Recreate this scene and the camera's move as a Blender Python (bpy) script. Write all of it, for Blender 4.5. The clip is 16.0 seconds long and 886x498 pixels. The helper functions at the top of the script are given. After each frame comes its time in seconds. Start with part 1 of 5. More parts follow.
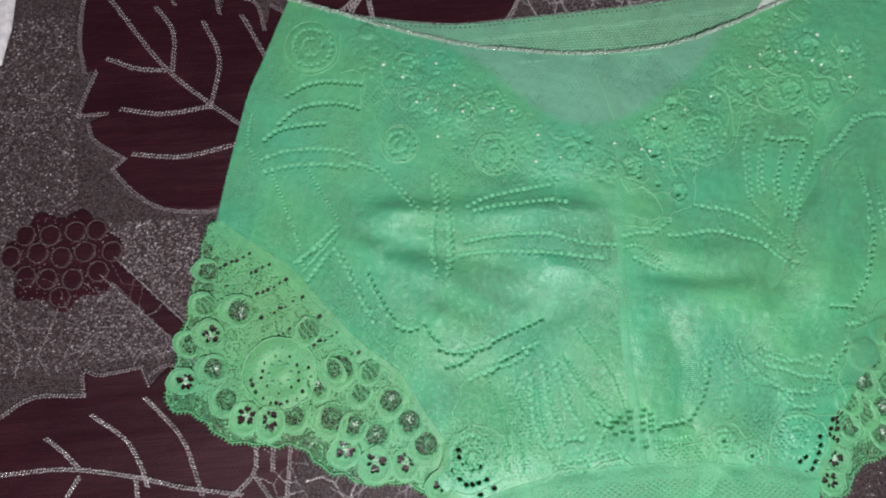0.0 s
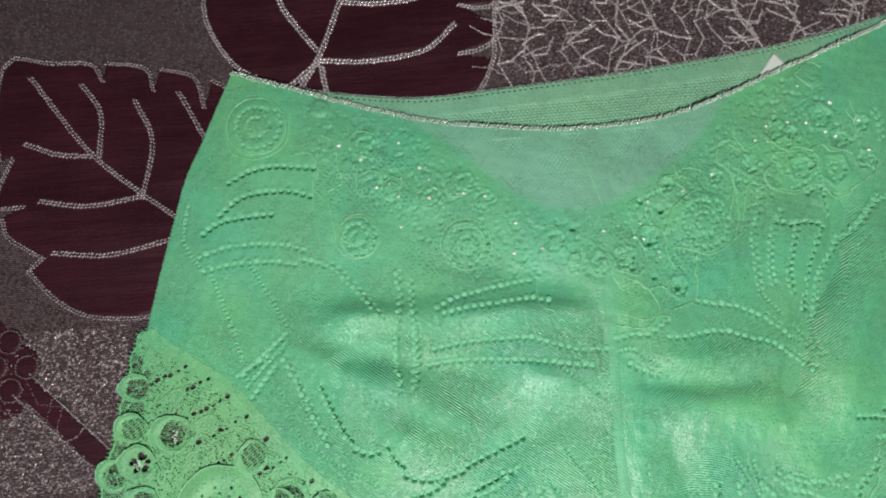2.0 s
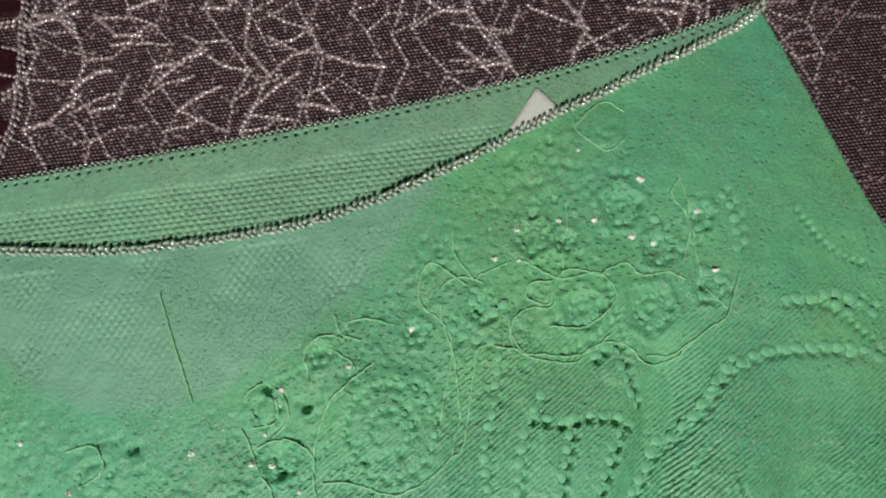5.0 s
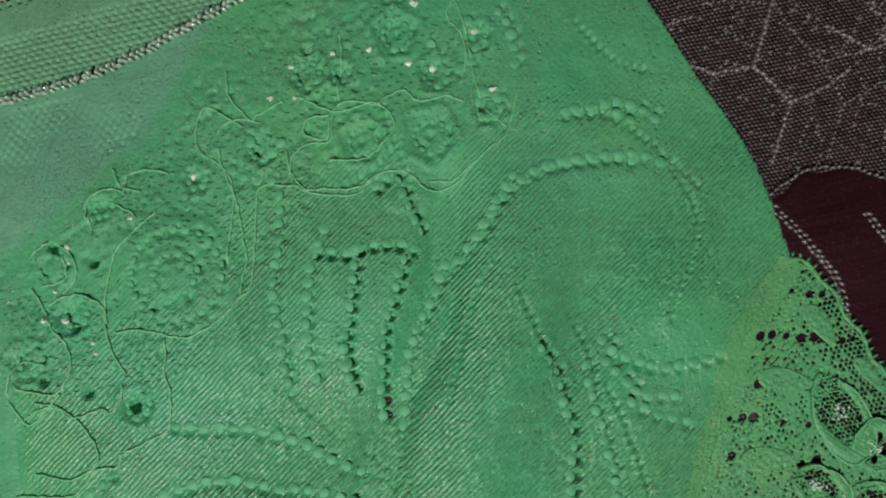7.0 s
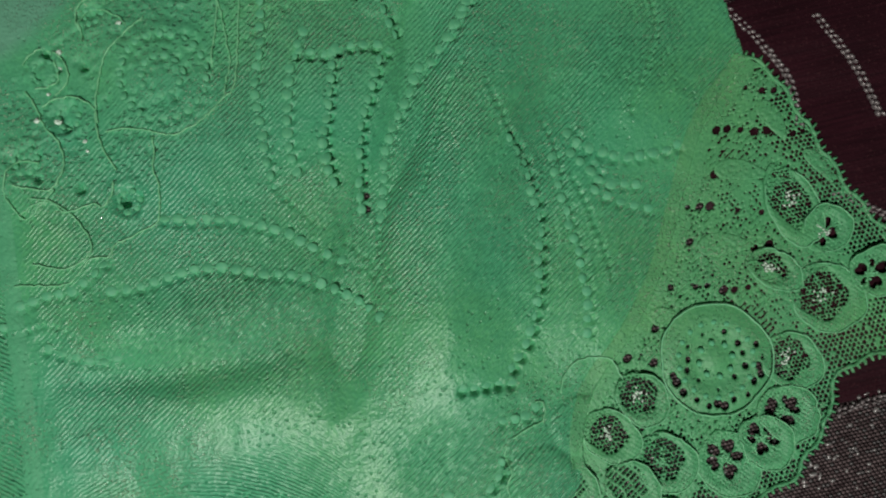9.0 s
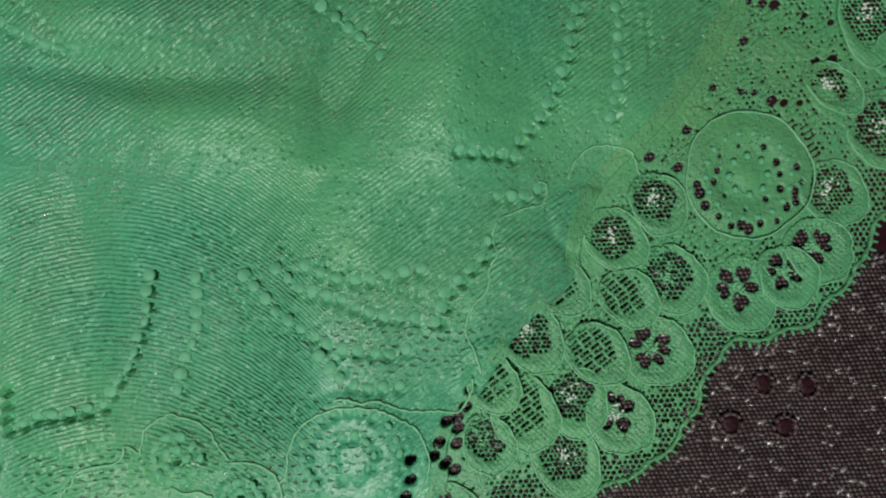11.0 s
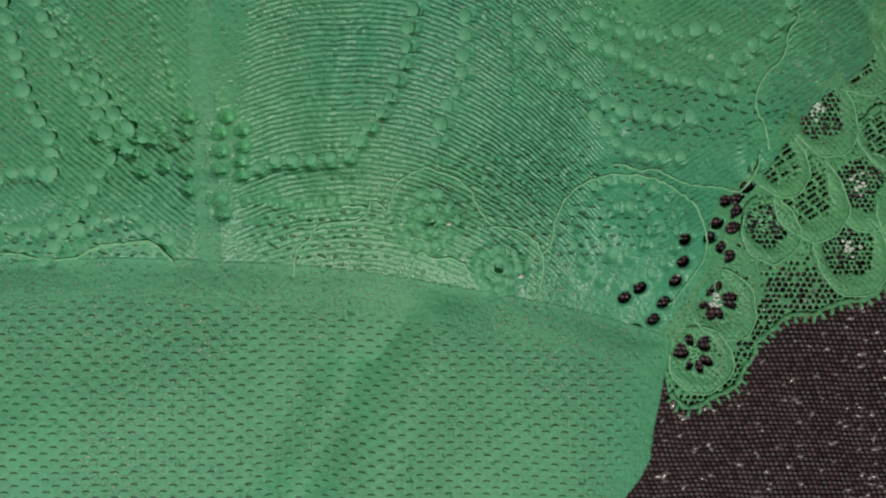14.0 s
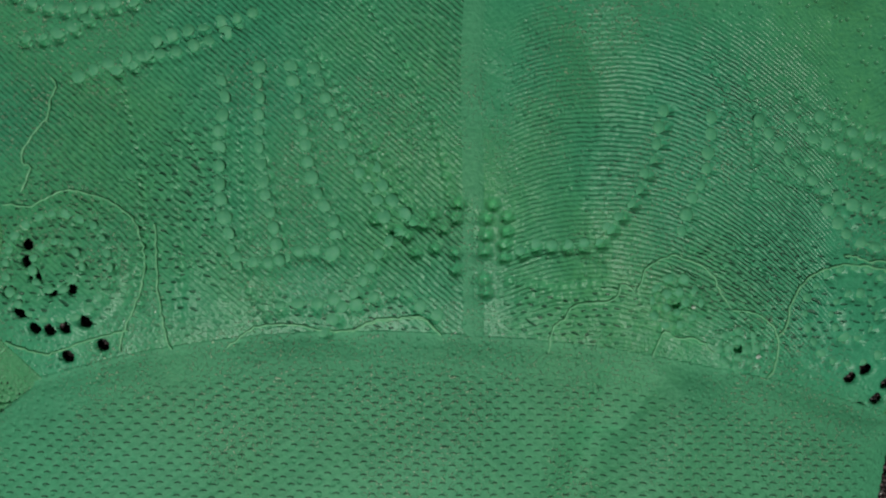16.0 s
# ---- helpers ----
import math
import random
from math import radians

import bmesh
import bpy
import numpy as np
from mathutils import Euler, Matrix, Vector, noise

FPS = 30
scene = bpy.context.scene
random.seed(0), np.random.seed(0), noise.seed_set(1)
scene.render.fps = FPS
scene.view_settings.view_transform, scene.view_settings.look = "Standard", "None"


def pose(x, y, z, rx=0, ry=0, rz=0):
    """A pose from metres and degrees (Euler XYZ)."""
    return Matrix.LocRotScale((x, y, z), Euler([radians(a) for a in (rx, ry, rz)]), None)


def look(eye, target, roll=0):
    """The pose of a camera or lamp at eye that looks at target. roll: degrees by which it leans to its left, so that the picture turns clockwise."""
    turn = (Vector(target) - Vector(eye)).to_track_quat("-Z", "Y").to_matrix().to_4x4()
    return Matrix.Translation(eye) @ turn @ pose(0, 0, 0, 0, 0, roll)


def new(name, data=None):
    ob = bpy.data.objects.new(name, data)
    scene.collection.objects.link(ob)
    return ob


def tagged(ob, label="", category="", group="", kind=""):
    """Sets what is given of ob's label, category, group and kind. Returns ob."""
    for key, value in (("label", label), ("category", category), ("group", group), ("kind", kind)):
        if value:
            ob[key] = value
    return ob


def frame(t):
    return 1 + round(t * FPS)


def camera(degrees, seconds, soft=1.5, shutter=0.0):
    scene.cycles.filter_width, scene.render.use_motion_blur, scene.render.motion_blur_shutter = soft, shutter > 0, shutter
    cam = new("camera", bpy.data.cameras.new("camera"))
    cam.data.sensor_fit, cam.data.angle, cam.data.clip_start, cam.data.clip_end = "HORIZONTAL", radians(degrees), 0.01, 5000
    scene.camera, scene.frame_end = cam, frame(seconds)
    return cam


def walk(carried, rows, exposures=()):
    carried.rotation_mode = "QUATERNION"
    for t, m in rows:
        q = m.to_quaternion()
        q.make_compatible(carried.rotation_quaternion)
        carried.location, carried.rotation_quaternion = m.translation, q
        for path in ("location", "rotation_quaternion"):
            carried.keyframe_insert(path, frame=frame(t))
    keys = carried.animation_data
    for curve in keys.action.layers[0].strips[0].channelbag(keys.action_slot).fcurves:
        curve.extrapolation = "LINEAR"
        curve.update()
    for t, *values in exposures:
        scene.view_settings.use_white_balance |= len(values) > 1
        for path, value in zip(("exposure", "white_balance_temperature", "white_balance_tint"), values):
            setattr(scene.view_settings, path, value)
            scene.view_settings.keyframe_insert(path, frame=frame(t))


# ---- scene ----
cam = camera(70.0, 16.0, 2.1)
# seconds, place in metres, turn in degrees
PATH = [
    (0, -0.09071, -0.16145, 0.30529, 5.784, -1.041, -4.526),
    (0.5, -0.09529, -0.15381, 0.29491, 7.251, -0.603, -4.591),
    (1, -0.09313, -0.13950, 0.28751, 7.462, -0.631, -4.495),
    (1.5, -0.08638, -0.13213, 0.27912, 7.712, -0.698, -4.816),
    (2, -0.07185, -0.12241, 0.27045, 7.622, -0.930, -5.478),
    (2.5, -0.05120, -0.11251, 0.25667, 7.376, -1.135, -6.291),
    (3, -0.03365, -0.09207, 0.23449, 6.806, -0.717, -6.288),
    (3.5, -0.00999, -0.07797, 0.20195, 7.489, -1.088, -5.641),
    (4, 0.01028, -0.07162, 0.16726, 8.269, -2.530, -5.674),
    (4.5, 0.03639, -0.07049, 0.14819, 8.549, -0.264, -5.792),
    (4.7, 0.04821, -0.06811, 0.14730, 8.413, 0.160, -6.382),
    (6.8, 0.10734, -0.09352, 0.14328, 3.025, 0.584, -12.083),
    (7, 0.10823, -0.09997, 0.14312, 2.568, 0.841, -12.439),
    (7.5, 0.10945, -0.11311, 0.14501, 2.830, 0.883, -12.960),
    (8, 0.10976, -0.12618, 0.14439, 1.844, 0.945, -13.388),
    (8.5, 0.10778, -0.13491, 0.14407, 2.066, 1.202, -13.408),
    (9, 0.10302, -0.14553, 0.14943, 2.021, 0.416, -13.078),
    (9.5, 0.10120, -0.15870, 0.14404, 2.113, 0.782, -11.843),
    (10, 0.09830, -0.17767, 0.13503, 2.242, 0.843, -7.632),
    (10.2, 0.09865, -0.18230, 0.13473, 2.570, 0.822, -6.451),
    (12.3, 0.07533, -0.21223, 0.11468, -1.860, -2.006, 1.922),
    (12.5, 0.07022, -0.21619, 0.11284, -1.518, -2.159, 2.197),
    (13, 0.06041, -0.22470, 0.10911, -0.727, -2.273, 2.098),
    (13.5, 0.04869, -0.23033, 0.11051, -0.549, -1.957, 1.654),
    (14, 0.04038, -0.23652, 0.11533, 0.040, -1.840, 1.289),
    (14.5, 0.03081, -0.24059, 0.11838, 1.070, -2.080, 0.722),
    (15, 0.01593, -0.23671, 0.12471, 1.790, -1.694, 0.650),
    (15.5, 0.00205, -0.23168, 0.12458, 1.818, -1.836, 1.581),
    (16, -0.00603, -0.22628, 0.12469, 1.503, -1.149, 2.643),
]
# seconds, stops, white balance
EXPOSURES = [(0, -0.1, 6350, 18), (1.5, 0.02, 6600, 18), (2.5, 0.1, 6700, 21), (3.9, 0.38, 6900, 23), (4.6, 0.05, 7100, 24), (6.8, -0.62, 6900, 5), (9.5, -0.85, 6650, 4), (12.5, -0.86, 6650, 18), (14.5, -1.3, 6900, 12), (16, -1.45, 6620, 0)]
walk(cam, [(t, pose(*row)) for t, *row in PATH], EXPOSURES)

# ---- light ----
world = bpy.data.worlds.new("room_air")
world.use_nodes = True
world.node_tree.nodes["Background"].inputs[0].default_value = (0.9, 0.95, 1.0, 1)
world.node_tree.nodes["Background"].inputs[1].default_value = 0.13
scene.world = world


def added_spot(name, place, target, power, size, colour):
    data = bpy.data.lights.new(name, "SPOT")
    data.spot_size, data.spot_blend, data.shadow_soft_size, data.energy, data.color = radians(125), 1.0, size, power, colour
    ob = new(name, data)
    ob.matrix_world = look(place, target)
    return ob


# Added spot, no lamp seen; a fixed stand-in for the torch by the camera.
added_spot("unseen_spot_light", (-0.06, -0.50, 0.62), (0.02, -0.13, 0.0), 28.0, 0.055, (1.0, 0.97, 0.92))

# ---- materials ----


def nodes_of(name):
    m = bpy.data.materials.new(name)
    m.use_nodes = True
    t = m.node_tree
    return m, t, t.nodes["Principled BSDF"]


def add(t, kind, **values):
    n = t.nodes.new(kind)
    for key, value in values.items():
        if key in n.inputs:
            n.inputs[key].default_value = value
    return n


def math_node(t, op, a, b=None, c=None):
    n = t.nodes.new("ShaderNodeMath")
    n.operation = op
    for i, v in enumerate((a, b, c)):
        if v is None:
            continue
        if isinstance(v, (int, float)):
            n.inputs[i].default_value = v
        else:
            t.links.new(v, n.inputs[i])
    return n.outputs[0]


def mix_colour(t, factor, a, b):
    n = t.nodes.new("ShaderNodeMix")
    n.data_type = "RGBA"
    for sock, v in ((n.inputs[0], factor), (n.inputs[6], a), (n.inputs[7], b)):
        if isinstance(v, tuple):
            sock.default_value = (*v, 1)
        elif isinstance(v, (int, float)):
            sock.default_value = v
        else:
            t.links.new(v, sock)
    return n.outputs[2]


def noise_at(t, scale, detail=3.0, rough=0.55):
    co = t.nodes.new("ShaderNodeTexCoord")
    n = add(t, "ShaderNodeTexNoise", Scale=scale, Detail=detail, Roughness=rough)
    t.links.new(co.outputs["Object"], n.inputs["Vector"])
    return n.outputs[0]


def stretch(t, v, lo, hi):
    n = t.nodes.new("ShaderNodeMapRange")
    n.inputs[1].default_value, n.inputs[2].default_value = lo, hi
    t.links.new(v, n.inputs[0])
    return n.outputs[0]


def bump_of(t, bsdf, height, distance, strength=1.0):
    b = add(t, "ShaderNodeBump", Strength=strength, Distance=distance)
    t.links.new(height, b.inputs["Height"])
    t.links.new(b.outputs[0], bsdf.inputs["Normal"])


def voronoi_at(t, scale, random_ness=1.0):
    co = t.nodes.new("ShaderNodeTexCoord")
    n = add(t, "ShaderNodeTexVoronoi", Scale=scale, Randomness=random_ness)
    t.links.new(co.outputs["Object"], n.inputs["Vector"])
    return n.outputs["Distance"]


def attribute_of(t, name):
    n = t.nodes.new("ShaderNodeAttribute")
    n.attribute_name = name
    return n.outputs["Fac"]


def slit_mask(t, name, across=2.4, down=1.6, half_u=0.62, half_v=0.24, arch=0.0, skip=0.22, sway=5.0, loose=0.6):
    """Short needle slits in staggered rows (sizes in millimetres), where the named layer lets them show."""
    co = t.nodes.new("ShaderNodeTexCoord")
    sep = t.nodes.new("ShaderNodeSeparateXYZ")
    t.links.new(co.outputs["Object"], sep.inputs[0])
    wob = math_node(t, "MULTIPLY", noise_at(t, 130 if skip else 18, 2), sway * 0.001)
    v = math_node(t, "DIVIDE", math_node(t, "ADD", sep.outputs[1], wob), down * 0.001)
    row = math_node(t, "FLOOR", v)
    u = math_node(t, "ADD", math_node(t, "DIVIDE", math_node(t, "SUBTRACT", sep.outputs[0], wob), across * 0.001), math_node(t, "MULTIPLY", row, 0.5))
    cell = t.nodes.new("ShaderNodeCombineXYZ")
    t.links.new(math_node(t, "FLOOR", u), cell.inputs[0])
    t.links.new(row, cell.inputs[1])
    white = t.nodes.new("ShaderNodeTexWhiteNoise")
    white.noise_dimensions = "2D"
    t.links.new(cell.outputs[0], white.inputs["Vector"])
    fu = math_node(t, "MULTIPLY", math_node(t, "SUBTRACT", math_node(t, "FRACT", u), 0.5), across / half_u)
    fv = math_node(t, "MULTIPLY", math_node(t, "SUBTRACT", math_node(t, "FRACT", v), 0.5), down / half_v)
    lean = math_node(t, "ADD", fv, math_node(t, "MULTIPLY", fu, math_node(t, "MULTIPLY", math_node(t, "SUBTRACT", white.outputs[0], 0.5), loose)))
    if arch:
        lean = math_node(t, "ADD", lean, math_node(t, "MULTIPLY", math_node(t, "MULTIPLY", fu, fu), arch))
    far = math_node(t, "ADD", math_node(t, "MULTIPLY", fu, fu), math_node(t, "MULTIPLY", lean, lean))
    there = math_node(t, "MULTIPLY", stretch(t, far, 1.0, 0.3), math_node(t, "GREATER_THAN", white.outputs[0], skip))
    return math_node(t, "MULTIPLY", there, attribute_of(t, name))


def green_fabric(name, a, b, rough=0.37, ribs=True, sheen=0.08, pores=0.32, pore_scale=560, knit=False):
    """Stretch satin lace: two greens in broad patches, fine slubs, pinholes, woven ribs and small painted glints."""
    m, t, p = nodes_of(name)
    broad = stretch(t, noise_at(t, 16, 3), 0.36, 0.64)
    fine = noise_at(t, 1100, 3)
    middle = noise_at(t, 170, 3)
    tone = mix_colour(t, broad, a, b)
    tone = mix_colour(t, math_node(t, "MULTIPLY", stretch(t, middle, 0.42, 0.62), 0.22), tone, tuple(c * 0.7 for c in a))
    pore = math_node(t, "MULTIPLY", stretch(t, voronoi_at(t, pore_scale, 0.75), 0.26, 0.12), stretch(t, noise_at(t, 70, 2), 0.38, 0.55))
    tone = mix_colour(t, math_node(t, "MULTIPLY", pore, pores), tone, tuple(c * 0.25 for c in a))
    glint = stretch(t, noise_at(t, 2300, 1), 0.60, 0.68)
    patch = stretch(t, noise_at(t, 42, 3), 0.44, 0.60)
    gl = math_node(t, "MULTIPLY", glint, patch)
    # Highlights painted in: pale green specks mixed into the colour at the glints.
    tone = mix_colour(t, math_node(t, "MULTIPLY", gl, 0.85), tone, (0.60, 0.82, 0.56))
    grain = math_node(t, "MULTIPLY", stretch(t, fine, 0.36, 0.64), 0.45)
    tone = mix_colour(t, grain, tone, tuple(c * 0.68 for c in a))
    height = math_node(t, "ADD", math_node(t, "MULTIPLY", fine, 1.6), math_node(t, "MULTIPLY", middle, 1.5))
    height = math_node(t, "SUBTRACT", height, math_node(t, "MULTIPLY", pore, 1.2))
    height = math_node(t, "ADD", height, math_node(t, "MULTIPLY", gl, 2.0))
    if ribs:
        jitter = math_node(t, "MULTIPLY", noise_at(t, 220, 2), 1.1)
        wave = math_node(t, "SINE", math_node(t, "MULTIPLY", math_node(t, "ADD", attribute_of(t, "rib"), jitter), math.tau))
        dashes = stretch(t, noise_at(t, 850, 2), 0.38, 0.58)
        wave = math_node(t, "MULTIPLY", wave, math_node(t, "ADD", 0.35, math_node(t, "MULTIPLY", dashes, 0.9)))
        ribbed = attribute_of(t, "ribbed")
        height = math_node(t, "ADD", height, math_node(t, "MULTIPLY", math_node(t, "MULTIPLY", wave, ribbed), 0.8))
        # Shade of the rib troughs, put into the colour as darker green.
        groove_shade = math_node(t, "MULTIPLY", math_node(t, "MULTIPLY", stretch(t, wave, -0.2, -1.0), ribbed), 0.25)
        tone = mix_colour(t, groove_shade, tone, tuple(c * 0.4 for c in a))
        slit = slit_mask(t, "pricked")
        # Slits are painted dark, for the shade inside them.
        tone = mix_colour(t, math_node(t, "MULTIPLY", slit, 0.75), tone, tuple(c * 0.16 for c in a))
        height = math_node(t, "SUBTRACT", height, math_node(t, "MULTIPLY", slit, 3.0))
        tone = mix_colour(t, math_node(t, "MULTIPLY", attribute_of(t, "inset"), 0.75), tone, (0.17, 0.43, 0.31))
    if knit:
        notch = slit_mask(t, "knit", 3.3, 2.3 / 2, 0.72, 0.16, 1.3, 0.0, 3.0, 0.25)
        # Shade inside the knit notches is painted into the colour too.
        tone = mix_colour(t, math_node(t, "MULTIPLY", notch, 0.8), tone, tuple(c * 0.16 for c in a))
        height = math_node(t, "SUBTRACT", height, math_node(t, "MULTIPLY", notch, 3.0))
    t.links.new(tone, p.inputs["Base Color"])
    p.inputs["Sheen Weight"].default_value = sheen
    p.inputs["Specular IOR Level"].default_value = 0.6
    dull = math_node(t, "MULTIPLY", attribute_of(t, "matt"), 0.22) if ribs else 0.0
    t.links.new(math_node(t, "ADD", math_node(t, "SUBTRACT", rough, math_node(t, "MULTIPLY", gl, 0.28)), dull), p.inputs["Roughness"])
    bump_of(t, p, height, 0.00016)
    return m


def thread_mat(name, a, b, rough, metal=0.0, scale=1500):
    m, t, p = nodes_of(name)
    n = noise_at(t, scale, 2)
    t.links.new(mix_colour(t, stretch(t, n, 0.35, 0.65), a, b), p.inputs["Base Color"])
    p.inputs["Roughness"].default_value = rough
    p.inputs["Metallic"].default_value = metal
    bump_of(t, p, n, 0.0001)
    return m


def brocade_mat():
    """Twill of short floats in staggered rows, brown with silver threads here and there."""
    m, t, p = nodes_of("silver_brown_brocade")
    co = t.nodes.new("ShaderNodeTexCoord")
    sep = t.nodes.new("ShaderNodeSeparateXYZ")
    t.links.new(co.outputs["Object"], sep.inputs[0])
    wob = math_node(t, "MULTIPLY", noise_at(t, 60, 2), 0.0016)
    v = math_node(t, "DIVIDE", math_node(t, "ADD", sep.outputs[1], wob), 0.00085)
    row = math_node(t, "FLOOR", v)
    u = math_node(t, "ADD", math_node(t, "DIVIDE", math_node(t, "ADD", sep.outputs[0], wob), 0.00098), math_node(t, "MULTIPLY", row, 0.37))
    cell = t.nodes.new("ShaderNodeCombineXYZ")
    t.links.new(math_node(t, "FLOOR", u), cell.inputs[0])
    t.links.new(row, cell.inputs[1])
    white = t.nodes.new("ShaderNodeTexWhiteNoise")
    white.noise_dimensions = "2D"
    t.links.new(cell.outputs[0], white.inputs["Vector"])
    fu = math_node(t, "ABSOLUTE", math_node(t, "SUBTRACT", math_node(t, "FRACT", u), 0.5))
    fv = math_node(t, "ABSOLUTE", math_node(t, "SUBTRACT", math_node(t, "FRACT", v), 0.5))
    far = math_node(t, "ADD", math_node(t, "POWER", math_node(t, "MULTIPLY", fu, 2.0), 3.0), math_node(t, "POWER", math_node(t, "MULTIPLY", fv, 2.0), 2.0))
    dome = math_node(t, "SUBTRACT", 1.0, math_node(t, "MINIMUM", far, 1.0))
    lot = math_node(t, "MULTIPLY", stretch(t, noise_at(t, 22, 3), 0.3, 0.7), 0.22)
    silver = math_node(t, "GREATER_THAN", white.outputs[0], math_node(t, "SUBTRACT", 0.93, lot))
    base = mix_colour(t, white.outputs[0], (0.058, 0.038, 0.043), (0.20, 0.148, 0.158))
    base = mix_colour(t, silver, base, (0.36, 0.33, 0.35))
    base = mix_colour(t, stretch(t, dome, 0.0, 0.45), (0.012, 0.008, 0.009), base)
    t.links.new(base, p.inputs["Base Color"])
    t.links.new(math_node(t, "MULTIPLY", silver, 0.55), p.inputs["Metallic"])
    p.inputs["Roughness"].default_value = 0.38
    bump_of(t, p, math_node(t, "MULTIPLY", dome, math_node(t, "ADD", 0.6, math_node(t, "MULTIPLY", silver, 0.8))), 0.0008)
    return m


def velvet_mat():
    m, t, p = nodes_of("burgundy_satin")
    co = t.nodes.new("ShaderNodeTexCoord")
    mp = t.nodes.new("ShaderNodeMapping")
    mp.inputs["Scale"].default_value = (60, 1500, 1)
    t.links.new(co.outputs["Object"], mp.inputs[0])
    n = add(t, "ShaderNodeTexNoise", Scale=1.0, Detail=3.0)
    t.links.new(mp.outputs[0], n.inputs["Vector"])
    grain = noise_at(t, 1300, 2)
    c = mix_colour(t, stretch(t, n.outputs[0], 0.35, 0.65), (0.022, 0.004, 0.009), (0.043, 0.008, 0.016))
    c = mix_colour(t, math_node(t, "MULTIPLY", stretch(t, noise_at(t, 25, 3), 0.35, 0.7), 0.7), c, (0.014, 0.003, 0.006))
    c = mix_colour(t, stretch(t, grain, 0.6, 0.72), c, (0.05, 0.014, 0.020))
    t.links.new(c, p.inputs["Base Color"])
    p.inputs["Roughness"].default_value = 0.5
    p.inputs["Specular IOR Level"].default_value = 0.22
    p.inputs["Sheen Weight"].default_value = 0.05
    crease = t.nodes.new("ShaderNodeMapping")
    crease.inputs["Scale"].default_value = (9, 62, 1)
    t.links.new(co.outputs["Object"], crease.inputs[0])
    fold = add(t, "ShaderNodeTexNoise", Scale=1.0, Detail=2.0)
    t.links.new(crease.outputs[0], fold.inputs["Vector"])
    bump_of(t, p, math_node(t, "ADD", math_node(t, "ADD", n.outputs[0], grain), math_node(t, "MULTIPLY", fold.outputs[0], 18.0)), 0.00014)
    return m


def plain_mat(name, colour, rough, scale=20.0):
    m, t, p = nodes_of(name)
    n = noise_at(t, scale, 4)
    t.links.new(mix_colour(t, n, tuple(c * 0.85 for c in colour), tuple(min(1, c * 1.1) for c in colour)), p.inputs["Base Color"])
    p.inputs["Roughness"].default_value = rough
    bump_of(t, p, n, 0.001)
    return m


GREEN_A, GREEN_B = (0.082, 0.470, 0.258), (0.122, 0.490, 0.208)
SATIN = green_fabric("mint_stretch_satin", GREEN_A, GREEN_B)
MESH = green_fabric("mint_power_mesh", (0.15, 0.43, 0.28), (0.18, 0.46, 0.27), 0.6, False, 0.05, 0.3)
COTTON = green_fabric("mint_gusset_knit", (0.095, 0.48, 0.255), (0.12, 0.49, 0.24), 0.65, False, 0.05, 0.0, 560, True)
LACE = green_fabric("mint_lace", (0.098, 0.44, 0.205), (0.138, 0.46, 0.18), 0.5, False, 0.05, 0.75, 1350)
CORD = thread_mat("pale_mint_cord", (0.26, 0.66, 0.36), (0.18, 0.56, 0.30), 0.4)
BEAD = thread_mat("mint_bead_stitch", (0.11, 0.46, 0.25), (0.14, 0.50, 0.26), 0.6)
TRIM = thread_mat("shiny_mint_picot", (0.62, 0.76, 0.66), (0.33, 0.50, 0.41), 0.25, 0.3)
SILVER = thread_mat("silver_thread", (0.50, 0.48, 0.49), (0.30, 0.28, 0.29), 0.32, 0.45)
DULL = thread_mat("dull_silver_thread", (0.18, 0.15, 0.16), (0.30, 0.27, 0.28), 0.4, 0.35)
BERRY = thread_mat("dull_mauve_thread", (0.10, 0.062, 0.068), (0.17, 0.12, 0.13), 0.45, 0.2)
GLASS = thread_mat("clear_rhinestone", (0.62, 0.80, 0.68), (0.90, 0.97, 0.93), 0.12, 0.0)
LABEL = thread_mat("white_satin_label", (0.55, 0.68, 0.61), (0.62, 0.73, 0.66), 0.5)
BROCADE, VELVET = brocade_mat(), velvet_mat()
PAINT = plain_mat("pale_wall_paint", (0.62, 0.60, 0.56), 0.8)
BOARD = plain_mat("floor_board_brown", (0.22, 0.14, 0.09), 0.5)
SHEET = plain_mat("white_cotton_sheet", (0.75, 0.76, 0.78), 0.8, 300)

# ---- mesh helpers; plan numbers in millimetres ----
MM = 0.001


def mesh_object(name, verts, faces, material, parent=None, label="", smooth=True, layers=None):
    me = bpy.data.meshes.new(name)
    v = np.asarray(verts, dtype=np.float32).reshape(-1, 3) * MM
    f = np.asarray(faces, dtype=np.int32)
    k = f.shape[1]
    me.vertices.add(len(v))
    me.vertices.foreach_set("co", v.ravel())
    me.loops.add(f.size)
    me.loops.foreach_set("vertex_index", f.ravel())
    me.polygons.add(len(f))
    me.polygons.foreach_set("loop_start", np.arange(0, f.size, k, dtype=np.int32))
    me.update(calc_edges=True)
    me.validate()
    me.polygons.foreach_set("use_smooth", np.full(len(me.polygons), smooth))
    for key, values in (layers or {}).items():
        at = me.attributes.new(key, "FLOAT", "POINT")
        at.data.foreach_set("value", np.asarray(values, dtype=np.float32))
    me.materials.append(material)
    ob = new(name, me)
    ob.parent = parent
    if label:
        ob["label"] = label
    return ob


def thing(name, label, category, group="", kind=""):
    return tagged(new(name), label, category, group, kind)


